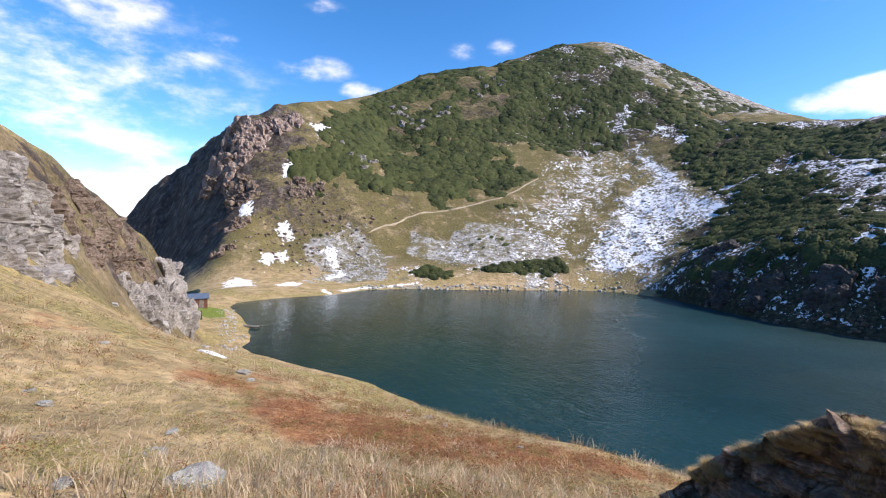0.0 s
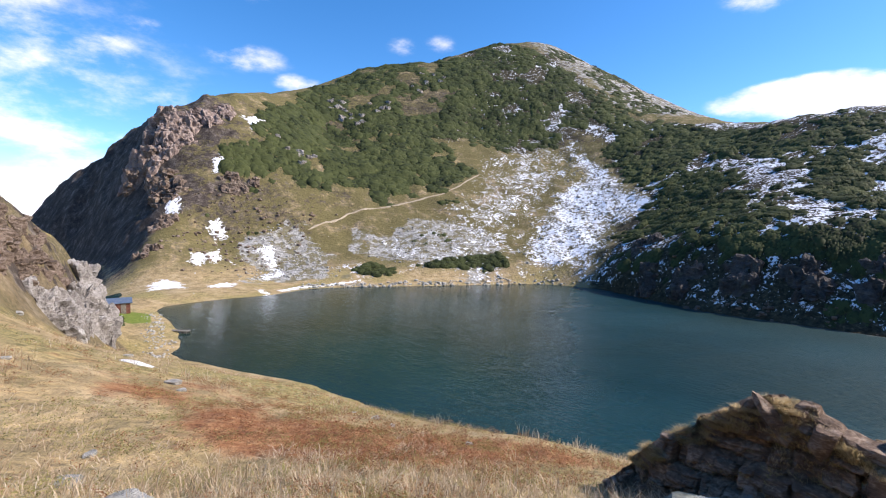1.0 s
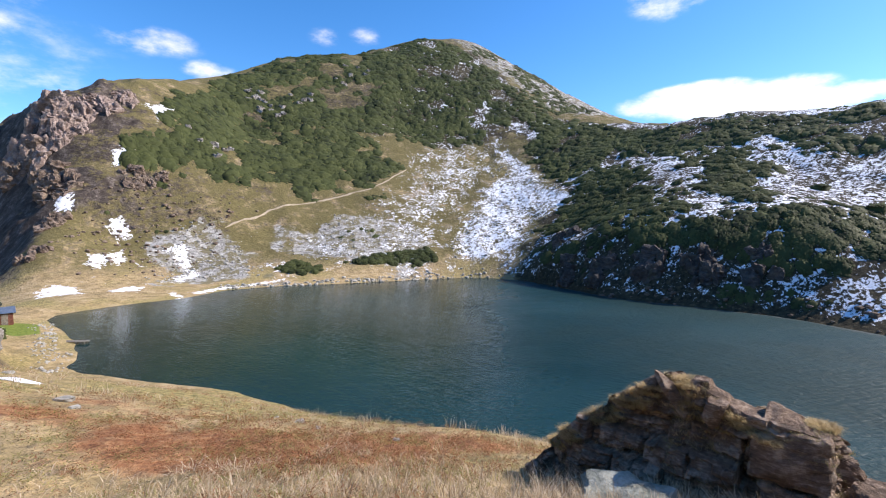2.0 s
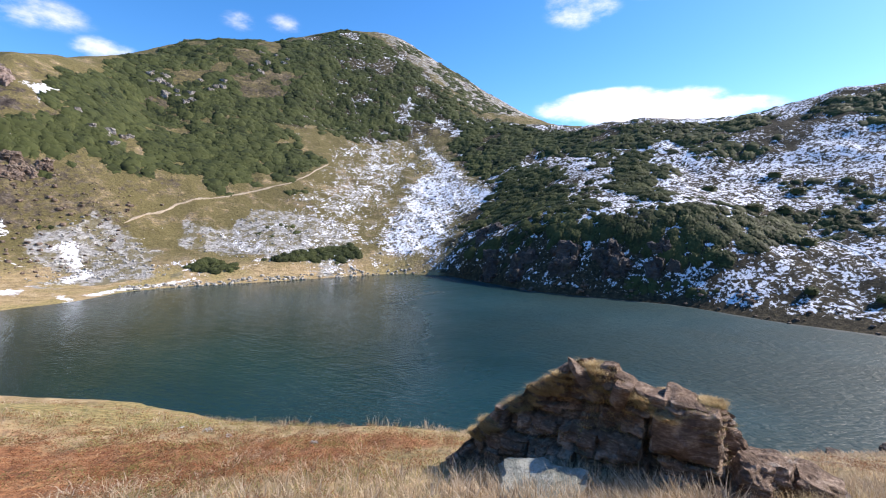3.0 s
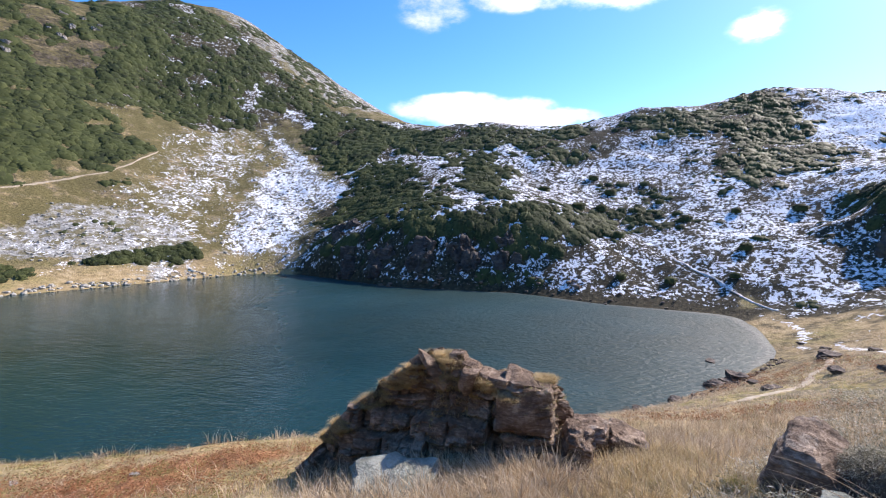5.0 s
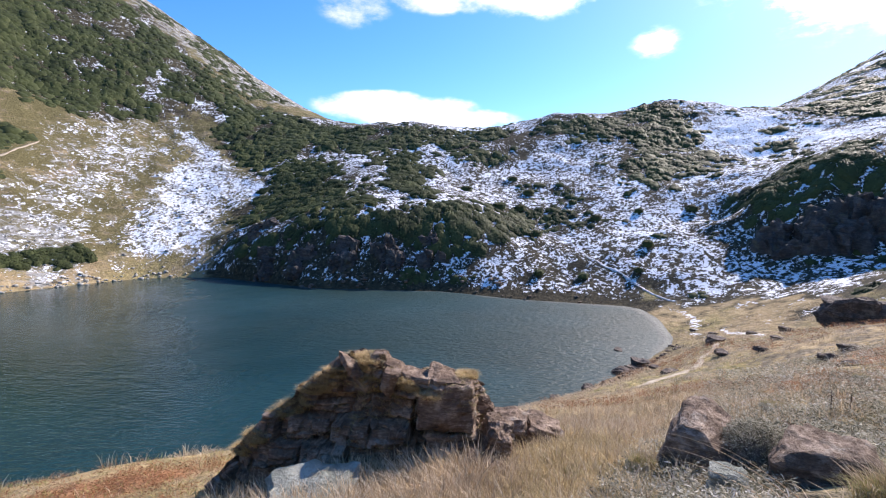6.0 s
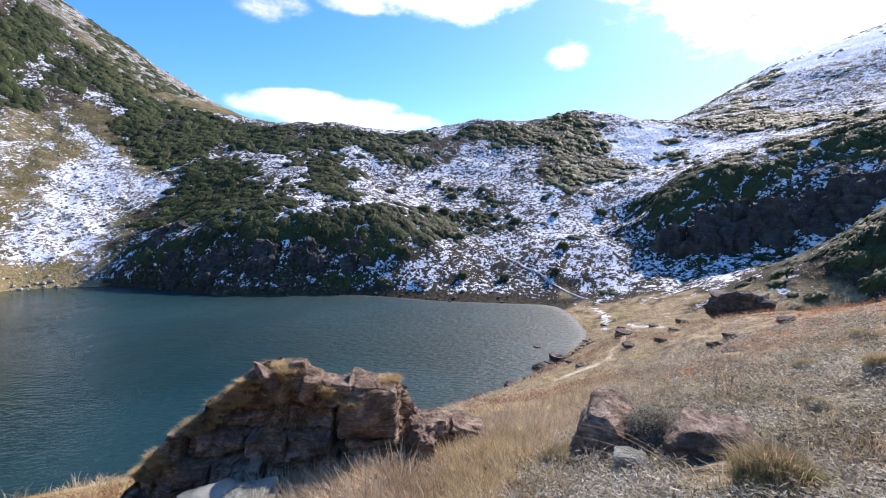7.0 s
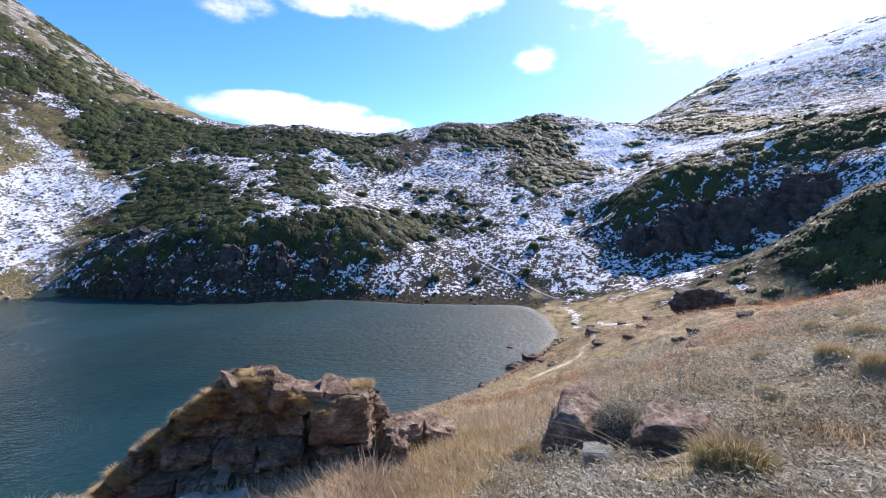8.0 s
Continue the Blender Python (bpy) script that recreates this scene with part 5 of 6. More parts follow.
cliff("hut_cliff", "pale grey fractured cliff at the end of the grassy hill", [(-34.2, 49.5, 1.0, 8, 1.5, 2.6), (-34.2, 52.5, 1.2, 10, 1.8, 3.4), (-34.8, 55.5, 1.3, 12, 1.9, 4.2), (-36, 59, 1.5, 14, 2.0, 4.6),
                                                                              (-37.6, 62.5, 1.6, 14, 2.0, 5.0), (-39.6, 66, 1.6, 14, 2.1, 5.2), (-41, 69.5, 1.3, 8, 2.0, 5.0)], CLIFF_ROCK, 1, 0.34)
cliff("grey_crag", "blue-grey rock slabs on the grassy hillside", [(-33, 34.5, 2.6, 26, 2.0, 2.2), (-35, 38, 2.2, 18, 1.8, 2.2), (-30, 31, 2.4, 22, 1.8, 2.0), (-27.5, 28, 1.8, 12, 1.5, 1.6)], CLIFF_ROCK, 2, 0.12)
cliff("brown_crag", "brown rock outcrop on the grassy hillside", [(-36, 43.5, 2.2, 18, 1.4, 1.8), (-37.8, 48.5, 2.4, 22, 1.5, 1.9), (-38.8, 53, 2.4, 20, 1.5, 1.9), (-35.8, 50.5, 1.2, 8, 1.1, 1.3), (-39.5, 58, 2.0, 12, 1.4, 1.8)], BROWN_CLIFF, 3, 0.12)
cliff("mountain_crag", "reddish brown crags on top of the ridge", [(-103, 212, 6, 16, 4.6, 12), (-98, 221, 6, 16, 5.0, 9), (-92, 220, 6, 14, 5.0, 8), (-84, 224, 6, 14, 4.5, 7), (-78, 236, 6, 12, 4, 5), (-96, 207, 6, 18, 4.2, 12), (-90, 210, 5, 12, 4.2, 10)], PINK_CLIFF, 4, 0.15)
cliff("mountain_crag", "dark brown crag among dry grass and shrubs", [(-63, 195, 4, 9, 4, 6), (-56, 198, 4, 8, 3.5, 5)], BROWN_CLIFF, 5, 0.2)
cliff("mountain_crag", "brown crags on the spur above the gorge", [(-83, 188, 5, 12, 4, 6), (-90, 196, 5, 12, 4.5, 7), (-78, 172, 4, 10, 3.5, 5), (-75, 155, 3.5, 9, 3, 4), (-100, 205, 5, 12, 5, 8)], BROWN_CLIFF, 6, 0.2)
cliff("mountain_crag", "grey rocks between the dwarf pines", [(-20, 288, 11, 9, 3.5, 4), (-30, 292, 8, 7, 3.5, 4), (-5, 300, 8, 7, 3, 3.5), (30, 330, 14, 8, 3, 3.5), (-45, 225, 12, 8, 3, 3.5)], CLIFF_ROCK, 7, 0.3)
cliff("summit_rocks", "grey broken rocks along the summit ridge", [(60, 420, 9, 10, 4, 3), (85, 430, 10, 9, 4, 3), (40, 412, 8, 7, 3.5, 3), (-24, 368, 9, 9, 4, 3.5), (190, 398, 10, 10, 4, 3), (212, 356, 10, 10, 4, 3), (165, 422, 10, 8, 4, 3)], CLIFF_ROCK, 10, 0.15)
# knoll and bank blocks take the rock colour that has shade painted in
cliff("knoll_cliff", "dark rock face below dwarf pines, shade put into its colour", [(135, 1, 4, 10, 4.5, 7), (137, -6, 4.5, 14, 5, 9), (138, -13, 4.5, 14, 5, 10), (139, -20, 4.5, 14, 5, 10), (140, -28, 4.5, 14, 5, 10), (141, -36, 4.5, 12, 5, 10)], SHADE_CLIFF, 8, 0.3)
cliff("bank_cliff", "dark rock steps along the lake shore, shade put into their colour", [(73, 120, 3, 9, 3, 4.5), (78, 110, 3.5, 11, 3.2, 5), (85, 100, 3.5, 11, 3.4, 5.5), (92, 90, 3.5, 11, 3.4, 5.5), (100, 80, 3.5, 9, 3.2, 5), (80, 133, 4, 11, 3.5, 5.5)], SHADE_CLIFF, 9, 0.25)


def rubble(name, label, ring, count, size, material, seed, lift=0.1):
    """Loose stones, many and small."""
    rng = np.random.default_rng(seed)
    pts = np.array(ring, float)
    x, y = rng.uniform(pts[:, 0].min(), pts[:, 0].max(), count * 5), rng.uniform(pts[:, 1].min(), pts[:, 1].max(), count * 5)
    soft = 0.12 * min(np.ptp(pts[:, 0]), np.ptp(pts[:, 1]))
    k = np.nonzero(inside(x + soft * grain(x, y, 9, 3), y + soft * grain(x, y, 9, 4), ring, soft) > rng.uniform(0.1, 0.9, len(x)))[0][:count]
    x, y = x[k], y[k]
    w = size[0] * (size[1] / size[0]) ** (rng.uniform(0, 1, len(x)) ** 2)
    kinds = []
    for j in range(6):
        bm = chunk(600 + j, level=2, rough=0.03)
        bmesh.ops.triangulate(bm, faces=bm.faces)
        bm.verts.index_update()
        kinds.append((np.array([v.co for v in bm.verts]), np.array([[v.index for v in f.verts] for f in bm.faces])))
        bm.free()
    v, f = strew(kinds, np.stack([x, y, land(x, y) + lift * w], 1), np.stack([w, w * 0.8, w * 0.6], 1), rng.uniform(0, 6.28, len(x)), rng)
    tagged(new(name, tri_mesh(name, v, f, material)), label, "stones", kind="stuff")


rubble("scree_stones", "loose pale grey scree stones", SCREE_1, 420, (0.3, 1.0), GREY_ROCK, 1)
rubble("scree_stones", "loose pale grey scree stones", SCREE_2, 420, (0.3, 1.1), GREY_ROCK, 2)
rubble("scree_stones", "grey stones standing out of the snow in the gully", SNOW_GULLY, 420, (0.4, 1.4), GREY_ROCK, 3)
rubble("shore_stones", "pale stones along the lake shore", [(-29, 63), (-34, 79), (-42.5, 93), (-48.5, 102), (-45.5, 93.5), (-40.5, 86), (-37, 78), (-33, 67)], 420, (0.18, 0.65), GREY_ROCK, 4)
rubble("shore_stones", "pale stones along the far lake shore", [(-24, 137), (-10, 141), (14, 142), (34, 145), (54, 147), (54, 151), (32, 149), (12, 146), (-10, 145), (-26, 141)], 330, (0.4, 1.4), GREY_ROCK, 5)
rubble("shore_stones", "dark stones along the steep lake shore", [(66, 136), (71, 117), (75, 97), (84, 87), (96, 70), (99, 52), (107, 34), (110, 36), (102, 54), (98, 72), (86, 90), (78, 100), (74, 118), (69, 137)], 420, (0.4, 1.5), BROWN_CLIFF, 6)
rubble("shore_stones", "brown stones along the near lake shore", [(35, 22), (52, 17), (64, 14.5), (80, 13), (80, 11.5), (62, 13), (50, 15), (34, 20)], 240, (0.2, 0.7), DARK_ROCK, 7)
rubble("slope_stones", "stones scattered on the dry grass slope", [(-75, 150), (-75, 190), (-40, 200), (-20, 190), (-40, 160), (-50, 142)], 260, (0.5, 1.7), BROWN_CLIFF, 8)

# ---- turf on the rocks ----


def turf_on(owner, kinds, count, size, material, seed, low, name="turf", label="", up=0.5, spot=None, skip="rock_slab"):
    """Tufts on the upper faces of the parts of a rock."""
    rng = np.random.default_rng(seed)
    pts, areas = [], []
    for ob in [c for c in owner.children if c.name.startswith("rock") and not c.name.startswith(skip)]:
        m = owner.matrix_basis @ ob.matrix_basis
        n3 = m.to_3x3().inverted().transposed()
        for q in ob.data.polygons:
            n = n3 @ q.normal
            w = m @ q.center
            if n.z > up * n.length and w.z > low and (spot is None or spot(w)):
                pts.append(w[:])
                areas.append(q.area)
    pts, areas = np.array(pts), np.array(areas)
    pts = pts[rng.choice(len(pts), count, p=areas / areas.sum())] + rng.normal(0, 0.012, (count, 3))
    s = rng.uniform(*size, count)
    v, f = strew(kinds, pts - np.array([0, 0, 0.01]), np.stack([s, s, s], 1), rng.uniform(0, 6.28, count), rng)
    part(name, tri_mesh(name, v - np.array(owner.matrix_basis.translation), f, material), owner, label)


blade_rng = np.random.default_rng(33)
HAIR = [tuft(blade_rng, 10, 0.25, 1.0, 0.013) for _ in range(6)]
FINE = [tuft(blade_rng, 10, 0.45, 1.5, 0.016, 1.0) for _ in range(6)]
SPRIGS = [sprig(blade_rng, 26) for _ in range(6)]
def along(w):
    return (w - OUT_AT).dot(OUT_ALONG)


TURF = [tuft(blade_rng, 12, 0.8, 1.3, 0.024, 1.0) for _ in range(6)]
turf_on(outcrop_thing, TURF, 6500, (0.04, 0.095), GOLD, 1, 16.5, "turf", "golden straw grass growing on the rock", 0.40, lambda w: noise.noise(Vector((w.x * 2.3, w.y * 2.3, w.z * 2.3))) > -0.15 and w.z > float(np.interp(along(w), (-2.3, -1.4, -0.45, 0.2, 1.6), (15.9, 16.75, 17.5, 17.6, 17.55))) and not (along(w) > 0.85 and w.z < 17.6))
turf_on(outcrop_thing, TURF, 700, (0.04, 0.085), GOLD, 4, 17.1, "turf", "straw grass hanging down the middle of the face", 0.12, lambda w: 0.0 < along(w) < 0.55 + 0.4 * noise.noise(w * 2.0) and w.z > 17.2)
turf_on(outcrop_thing, TURF, 900, (0.03, 0.07), GREEN, 2, 16.8, "moss", "dull green turf in the cracks", 0.45)
turf_on(outcrop_thing, TURF, 900, (0.03, 0.08), GOLD, 3, 16.3, "turf", "straw grass on the ledges", 0.7, lambda w: noise.noise(Vector((w.x * 3, w.y * 3, w.z * 3 + 9))) > 0.0)


def tall_tufts(name, label, places, count, size, material, seed, kinds, reach=0.5):
    rng = np.random.default_rng(seed)
    c = np.array(places, float)[rng.integers(0, len(places), count)]
    x, y = c[:, 0] + rng.normal(0, reach, count), c[:, 1] + rng.normal(0, reach, count)
    s = rng.uniform(*size, count)
    v, f = strew(kinds, np.stack([x, y, land(x, y)], 1), np.stack([s, s, s], 1), rng.uniform(0, 6.28, count), rng)
    tagged(new(name, tri_mesh(name, v, f, material)), label, "grass", kind="stuff")


tall_tufts("tall_grass", "tall bleached grass in front of the outcrop", [(3.7, 4.2), (4.0, 3.7), (4.3, 3.3), (3.3, 4.7), (4.4, 2.8), (3.9, 3.2), (3.5, 3.6), (4.6, 2.6), (4.1, 2.6)], 520, (0.2, 0.4), STRAW, 4, HAIR, 0.28)
tall_tufts("tall_grass", "orange straw grass on the slope by the lake", [(9, 3), (11, 2), (8, 2), (13, 3.5), (7, 1.8), (10, 4), (17, 3), (15, 1.5)], 1400, (0.2, 0.42), STRAW, 5, HAIR, 1.3)
tall_tufts("tall_grass", "golden grass between the outcrop and the slabs", [(5.2, 2.2), (5.6, 1.7), (6.3, 2.2), (7.2, 2.6), (6.2, 2.7), (4.9, 1.8), (4.6, 2.3), (4.2, 1.9), (6.8, 1.3)], 1500, (0.12, 0.30), GOLD, 6, HAIR, 0.42)
tall_tufts("tall_grass", "tall bleached grass at the foot of the outcrop", [(3.9, 3.85), (4.1, 3.5), (3.75, 4.1), (4.25, 3.25), (4.4, 3.0)], 420, (0.34, 0.56), STRAW, 8, HAIR, 0.16)
tall_tufts("tall_grass", "bleached grass on the slope above the outcrop", [(3.4, 3.6), (3.0, 3.9), (3.7, 3.2), (4.0, 2.8), (2.6, 4.3)], 700, (0.2, 0.42), STRAW, 7, HAIR, 0.34)


def grass_tussock(x, y, radius, tall, seed):
    """A hummock of drooping grass."""
    rng = np.random.default_rng(seed)
    ob = thing("grass_tussock", (x, y, height(x, y)), "round hummock of yellow-green drooping mountain grass", "grass", "tussocks on the slope")
    bm = chunk(seed, cuts=0, level=3, rough=0.10)
    me = bpy.data.meshes.new("mound")
    bm.to_mesh(me)
    bm.free()
    me.materials.append(SAGE)
    part("mound", me, ob, m=sized(0, 0, tall * 0.1, radius * 1.5, radius * 1.5, tall * 1.0))
    n = 420
    a, q = rng.uniform(0, 6.28, n), radius * np.sqrt(rng.uniform(0, 1, n))
    pos = np.stack([q * np.cos(a), q * np.sin(a), tall * 0.75 * np.sqrt(np.maximum(0, 1 - (q / radius) ** 2))], 1)
    s = rng.uniform(0.35, 0.75, n) * tall * 0.7
    v, f = strew(FINE, pos, np.stack([s * 0.8, s * 0.8, s], 1), rng.uniform(0, 6.28, n), rng)
    part("green_grass", tri_mesh("green_grass", v, f, GREEN), ob)
    n = 130
    a, q = rng.uniform(0, 6.28, n), radius * np.sqrt(rng.uniform(0, 1, n))
    pos = np.stack([q * np.cos(a), q * np.sin(a), tall * 0.75 * np.sqrt(np.maximum(0, 1 - (q / radius) ** 2))], 1)
    s = rng.uniform(0.4, 0.8, n) * tall
    v, f = strew(HAIR, pos, np.stack([s, s, s], 1), rng.uniform(0, 6.28, n), rng)
    part("dry_grass", tri_mesh("dry_grass", v, f, STRAW), ob)


for k, (x, y, radius, tall) in enumerate([(4.18, -0.62, 0.33, 0.52), (5.30, 1.22, 0.20, 0.28), (8.96, -2.62, 0.32, 0.42), (7.9, -2.85, 0.36, 0.46), (11.39, -2.27, 0.36, 0.34), (12.0, 0.16, 0.34, 0.26), (12.79, -4.32, 0.5, 0.46), (5.0, 1.85, 0.2, 0.22), (16.9, -4.6, 0.5, 0.4),
                                          (14.5, -3.4, 0.45, 0.34), (7.4, -1.5, 0.22, 0.22), (18.5, -5.8, 0.5, 0.42), (9.6, -3.9, 0.36, 0.34), (8.3, 0.6, 0.22, 0.2), (6.5, 2.2, 0.22, 0.22), (10.5, 1.6, 0.26, 0.24), (21, -6.5, 0.5, 0.4), (15.8, -1.6, 0.3, 0.26)]):
    grass_tussock(x, y, 0.75 * radius, 0.62 * tall, 700 + k)


def heath_mound(x, y, radius, tall, seed):
    """A cushion of grey heath between the slabs."""
    rng = np.random.default_rng(seed)
    ob = thing("heath_mound", (x, y, height(x, y)), "cushion of grey-green heath grown between brown slabs", "plant")
    bm = chunk(seed, cuts=0, level=3, rough=0.12)
    me = bpy.data.meshes.new("mound")
    bm.to_mesh(me)
    bm.free()
    me.materials.append(BARK)
    part("mound", me, ob, m=sized(0, 0, 0, radius * 1.35, radius * 1.35, tall * 1.2))
    n = 900
    a, q = rng.uniform(0, 6.28, n), np.sqrt(rng.uniform(0, 1, n))
    pos = np.stack([radius * q * np.cos(a), radius * q * np.sin(a), tall * 0.8 * np.sqrt(1 - q * q * 0.98)], 1)
    w = rng.uniform(0.05, 0.10, n)
    v, f = strew(SPRIGS, pos, np.stack([w, w, w], 1), rng.uniform(0, 6.28, n), rng)
    part("heath", tri_mesh("heath", v, f, SAGE), ob)


heath_mound(6.0, 0.22, 0.40, 0.42, 91)


def dead_stalk(x, y, tall, seed):
    """A brown dock stalk with its seed head."""
    ob = thing("dead_stalk", (x, y, height(x, y)), "dark brown dead plant stalk standing in the heath", "plant", "dead stalks", turn=40 * seed)
    bm = bmesh.new()
    bmesh.ops.create_cone(bm, segments=6, radius1=0.010, radius2=0.005, depth=tall, cap_ends=True, matrix=pose(0, 0, tall / 2, 3, 4, 0))
    me = bpy.data.meshes.new("stem")
    bm.to_mesh(me)
    bm.free()
    me.materials.append(BARK)
    part("stem", me, ob)
    rng = np.random.default_rng(seed)
    v, f = sprig(rng, 70)
    part("seed_head", tri_mesh("seed_head", v * np.array([0.05, 0.05, tall * 0.5]) + np.array([-0.02, -0.01, tall * 0.45]), f, BARK), ob)


for k, (x, y, tall) in enumerate([(9.53, -0.57, 0.44), (9.96, -0.84, 0.34), (14, -2.2, 0.4)]):
    dead_stalk(x, y, tall, 5 + k)


def long_stem(x, y, turn, size, seed):
    """A long bleached stem that arches over the slabs."""
    ob = thing("dry_stem", (x, y, height(x, y)), "long bleached grass stem arching over the slabs", "plant", "bleached stems", turn=turn)
    cu = bpy.data.curves.new("stem", 'CURVE')
    cu.dimensions, cu.bevel_depth, cu.bevel_resolution = '3D', 0.0035, 1
    sp = cu.splines.new('POLY')
    sp.points.add(9)
    for k in range(10):
        t = k / 9
        sp.points[k].co = (size * t, 0.05 * math.sin(3 * t + seed), size * (0.55 * t - 0.35 * t * t) + 0.02, 1)
        sp.points[k].radius = 1.1 - 0.7 * t
    tmp = new("tmp", cu)
    me = bpy.data.meshes.new_from_object(tmp)
    bpy.data.objects.remove(tmp)
    me.name = "stem"
    me.materials.append(STRAW)
    part("stem", me, ob)


for k, (x, y, turn, size) in enumerate([(4.7, 0.0, 95, 0.9), (4.6, -0.15, 75, 0.8), (4.75, -0.05, 88, 1.0), (4.9, 1.2, -70, 0.9), (4.5, 0.8, 150, 0.7), (4.2, -0.5, 20, 0.6), (5.0, 0.6, 170, 0.6), (4.55, 0.1, 100, 0.7)]):
    long_stem(x, y, turn, size, k)


# ---- footpaths and lying snow ----


def ribbon(name, label, points, width, material, lift, seed, category="path", ragged=0.25):
    """A strip that follows the ground, with uneven edges and a little thickness."""
    gap = 0.8 if len(points) > 3 else 0.15
    line = walk_line(points, gap)[:, :2]
    d = np.gradient(line, axis=0)
    d /= np.linalg.norm(d, axis=1)[:, None] + 1e-9
    side = np.stack([-d[:, 1], d[:, 0]], 1)
    s = np.arange(len(line)) * gap
    line = line + side * (0.5 * width * grain(s, s * 0 + seed, 7, seed))[:, None]
    across = np.linspace(-1, 1, 6)
    rows = []
    for k, c in enumerate(across):
        w = 0.5 * width * (1 + ragged * grain(s, s * 0 + 3.3 * c, 2.2, seed + 1) + ragged * grain(s, s * 0 + 3.3 * c, 0.9, seed + 2))
        w *= smooth(np.minimum(s, s[-1] - s), -0.5, min(2.5, 0.5 * s[-1]))
        p = line + side * (c * w)[:, None]
        rows.append(np.c_[p, land(p[:, 0], p[:, 1]) + lift * (1 - c * c) - 0.04 * (abs(c) > 0.99)])
    v = np.stack(rows, 1)
    n, m = v.shape[:2]
    i = (np.arange(n - 1)[:, None] * m + np.arange(m - 1)[None, :]).ravel()
    me = mesh_of(name, v.reshape(-1, 3), np.stack([i, i + 1, i + m + 1, i + m], -1), material, True)
    return tagged(new(name, me), label, category, kind="structure")


ribbon("footpath_1", "narrow trodden path across the mountainside", [(-30, 181), (-23, 188), (-16, 195), (-2, 203), (12, 208), (25, 213), (37, 223), (48, 235)], 0.8, PATH, 0.22, 1, "path", 0.7)
ribbon("footpath_2", "snow-dusted path climbing the slope", [(166.6, 22.8), (162.4, 32), (155, 42.8), (147.7, 54.5), (137.6, 66)], 0.55, SNOW_PATH, 0.10, 2, "path", 0.8)
ribbon("footpath_3", "snow-dusted path descending to the lake meadow", [(137.6, 66), (129.7, 51.5), (122.9, 43.5), (119.3, 34.2), (115, 26.9), (109.9, 18.9)], 0.6, SNOW_PATH, 0.10, 3, "path", 0.8)
ribbon("footpath_4", "narrow trodden path through the grass by the lake", [(26, 6.6), (30.5, 5.4), (38.3, 4.8), (46, 4.9), (56, 5.5)], 0.7, PATH, 0.05, 4)
ribbon("snow_streak_1", "small snow patch in the meadow grass", [(-10.75, 19.0), (-10.2, 19.2), (-9.65, 19.3)], 1.4, SNOW, 0.05, 9, "snow", 0.5)


# ---- the hut and the landing stage ----


def box_part(name, size, at, material, parent, turn=(0, 0, 0), label="", bevel=0.02):
    bm = bmesh.new()
    bmesh.ops.create_cube(bm, size=1, matrix=Matrix.Diagonal((*size, 1)))
    bmesh.ops.bevel(bm, geom=bm.edges[:], offset=bevel, segments=1, affect='EDGES')
    me = bpy.data.meshes.new(name)
    bm.to_mesh(me)
    bm.free()
    me.materials.append(material)
    return part(name, me, parent, label, pose(*at, *turn))


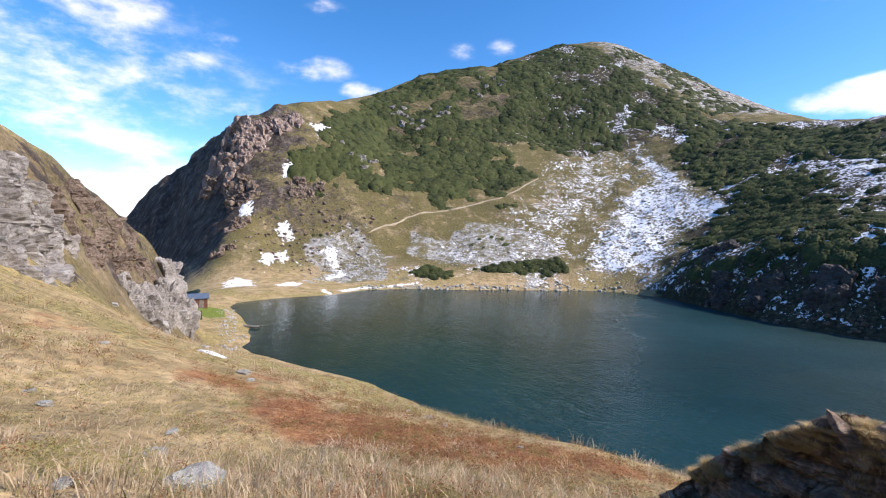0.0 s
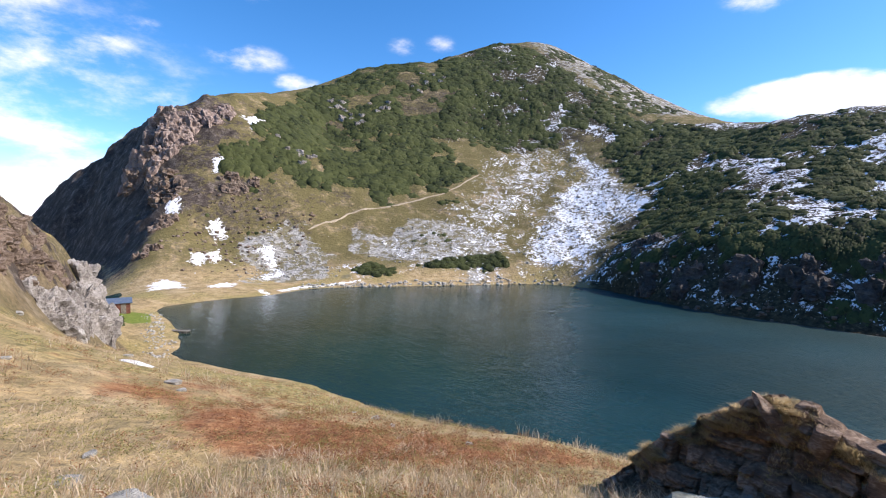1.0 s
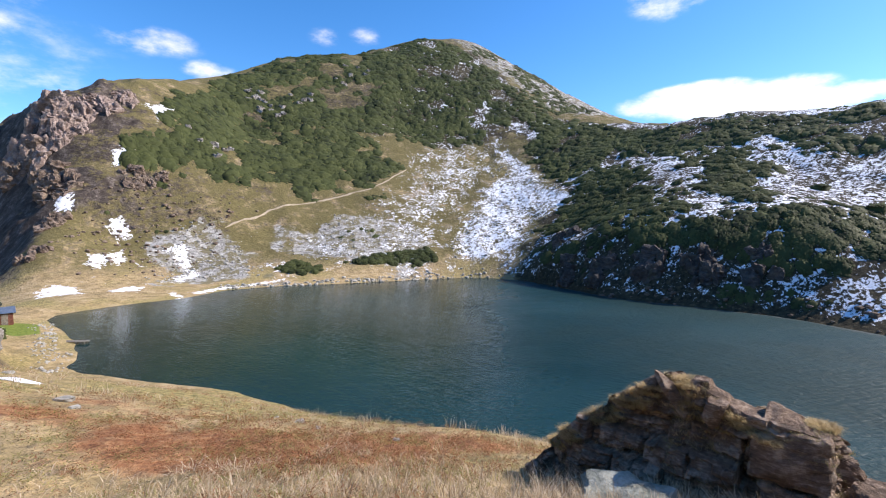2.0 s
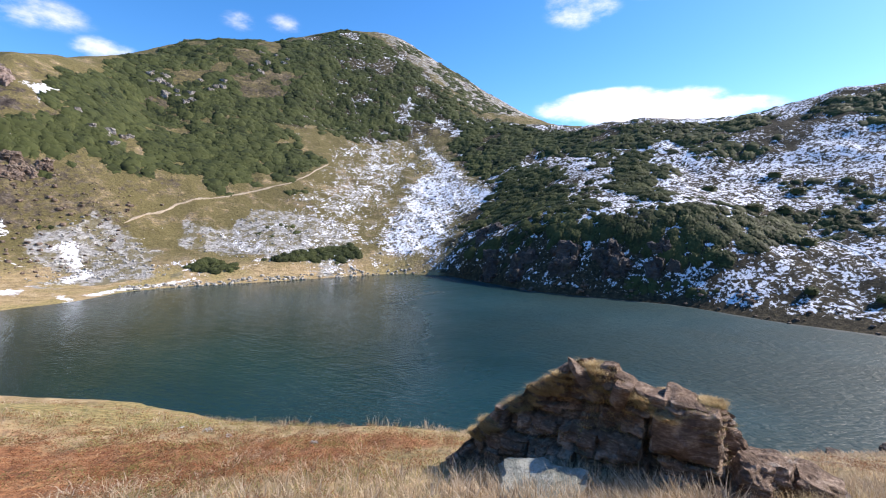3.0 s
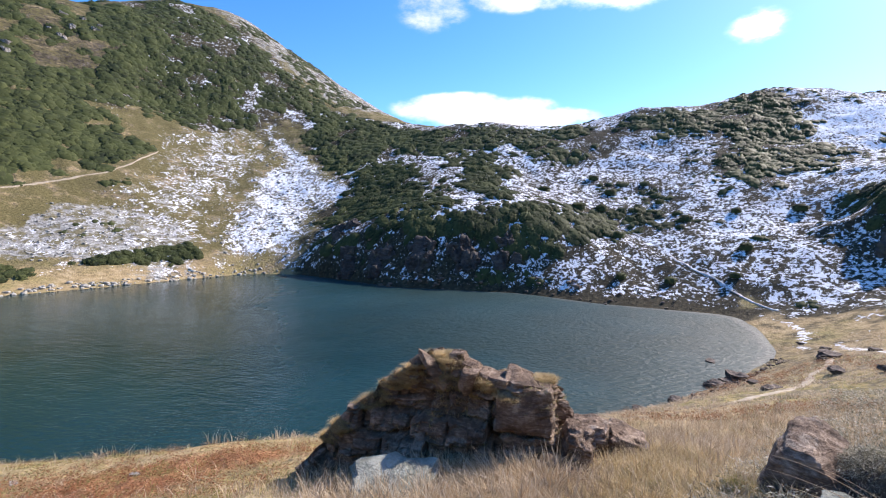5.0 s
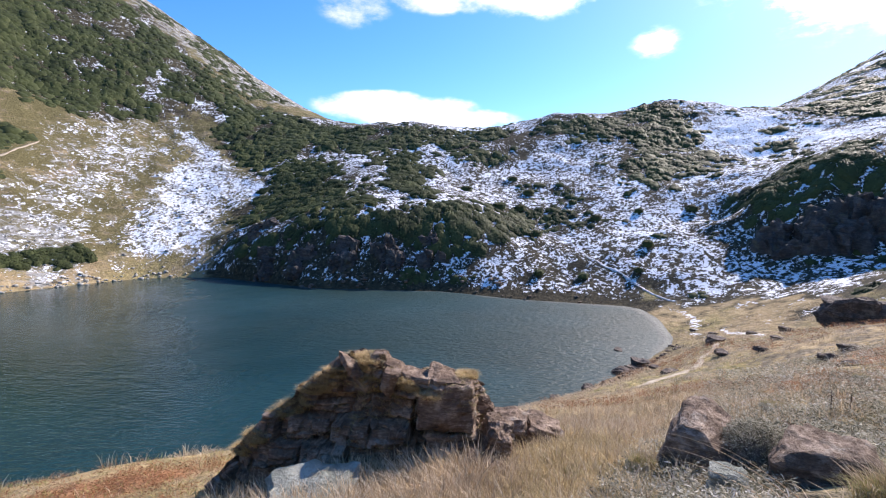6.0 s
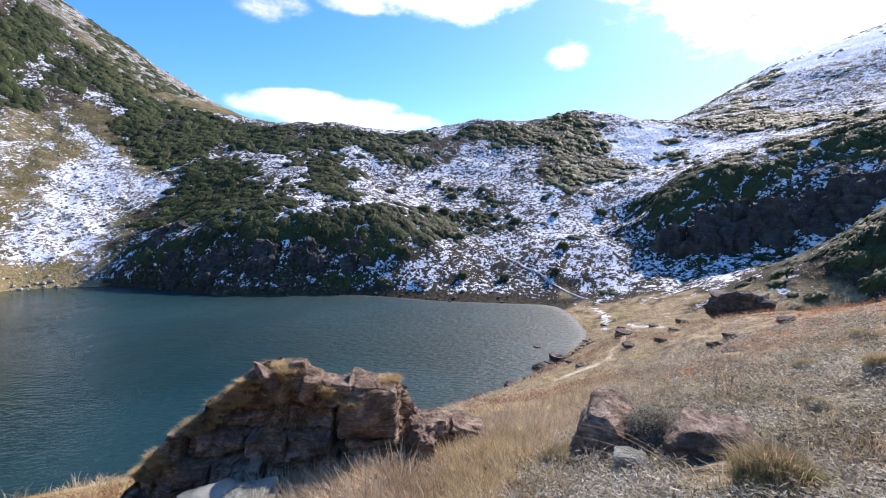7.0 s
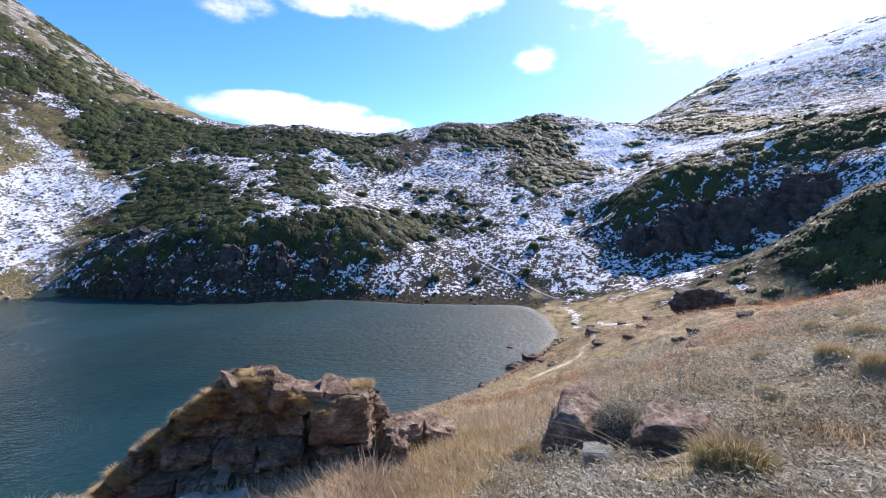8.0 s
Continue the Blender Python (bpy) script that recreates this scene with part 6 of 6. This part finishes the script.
def hut(x, y, turn):
    ob = thing("hut", (x, y, height(x, y) - 0.1), "small dark wooden hut with a blue-grey sheet roof by the cliff", "hut", turn=turn)
    for k, (sx, sy, ax, ay) in enumerate(((4.0, 0.15, 0, -1.5), (4.0, 0.15, 0, 1.5), (0.15, 2.85, -1.92, 0), (0.15, 2.85, 1.92, 0))):
        w = box_part("wall", (sx, sy, 2.1), (ax, ay, 1.05), BOARDS, ob)
        if k == 0:
            for j in range(9):
                box_part("board", (0.06, 0.03, 2.0), (-1.8 + 0.45 * j, -0.09, 0), BOARDS, w, bevel=0.005)
    d = box_part("door", (0.85, 0.06, 1.85), (0.9, -1.61, 0.95), TIMBER, ob, label="weathered plank door")
    box_part("handle", (0.04, 0.06, 0.16), (-0.32, -0.05, 0), ROOFING, d, bevel=0.005)
    f = box_part("window", (0.8, 0.05, 0.6), (-0.8, -1.6, 1.3), GLASS_DARK, ob)
    for sx, sz, ax, az in ((0.9, 0.07, 0, 0.33), (0.9, 0.07, 0, -0.33), (0.07, 0.6, -0.43, 0), (0.07, 0.6, 0.43, 0), (0.05, 0.6, 0, 0)):
        box_part("frame", (sx, 0.05, sz), (ax, -0.03, az), TIMBER, f, bevel=0.005)
    for s in (-1, 1):
        r = box_part("roof", (4.7, 2.1, 0.08), (0, s * 0.92, 2.5), ROOFING, ob, (-s * 24, 0, 0), "blue-grey sheet roof", 0.01)
        for j in range(9):
            box_part("seam", (0.04, 2.08, 0.04), (-2.2 + 0.55 * j, 0, 0.055), ROOFING, r, bevel=0.005)
    for s in (-1, 1):
        bm = bmesh.new()
        a = [bm.verts.new((s * 1.92 + e, yy, zz)) for e in (-0.06, 0.06) for yy, zz in ((-1.55, 2.1), (1.55, 2.1), (0, 2.8))]
        bm.faces.new(a[:3]), bm.faces.new(a[5:2:-1])
        for i in range(3):
            bm.faces.new((a[i], a[3 + i], a[3 + (i + 1) % 3], a[(i + 1) % 3]))
        bmesh.ops.recalc_face_normals(bm, faces=bm.faces)
        me = bpy.data.meshes.new("gable")
        bm.to_mesh(me)
        bm.free()
        me.materials.append(BOARDS)
        part("gable", me, ob)


hut(-51.6, 94.4, 30)


def jetty():
    ob = thing("jetty", (-36.6, 84.2, 0.0), "short weathered plank landing stage in the lake", "jetty", turn=-10)
    for k in range(4):
        box_part("plank", (3.6, 0.26, 0.06), (0.6, -0.45 + 0.3 * k, 0.36), TIMBER, ob)
    for x in (-0.8, 0.8, 2.1):
        for y in (-0.5, 0.5):
            box_part("post", (0.14, 0.14, 1.9), (x, y, -0.62), TIMBER, ob)


jetty()


def bush(x, y, radius, tall, seed):
    ob = thing("bush", (x, y, height(x, y)), "round dark green bush beside the hut cliff", "shrub")
    v, f = pine_clump(np.random.default_rng(seed), 70, 0.15)
    part("crown", tri_mesh("crown", v * np.array([radius, radius, tall]), f, PINE), ob)


bush(-46, 83, 1.6, 2.4, 81)


def distant_mountains():
    """Snowy peaks far down the valley."""
    n = 160
    a = np.radians(np.linspace(20, 60, n))
    r = 3600.0
    t = np.linspace(0, 40, n)
    crest = 20 + r * (0.022 + 0.012 * layers(t, t * 0, 5, 4, 301) + 0.008 * np.abs(grain(t, t * 0, 1.2, 305)))
    rows = []
    for dr, k in ((-500, 0.0), (-300, 0.35), (-150, 0.68), (0, 1.0), (250, 0.5), (500, 0.0)):
        rr = r + dr + 50 * grain(t, t * 0 + dr, 2, 309)
        z = -200 + (crest + 200) * k + (0 if k in (0.0, 1.0) else 20 * grain(t, t * 0 + dr, 1.0, 311))
        rows.append(np.stack([-np.sin(a) * rr, np.cos(a) * rr, z], 1))
    v = np.stack(rows, 1)
    m = v.shape[1]
    i = (np.arange(n - 1)[:, None] * m + np.arange(m - 1)[None, :]).ravel()
    me = mesh_of("backdrop", v.reshape(-1, 3), np.stack([i, i + m, i + m + 1, i + 1], -1), SNOW)
    tagged(new("backdrop", me), "far snowy mountains beyond the valley", "mountains", kind="structure")


distant_mountains()
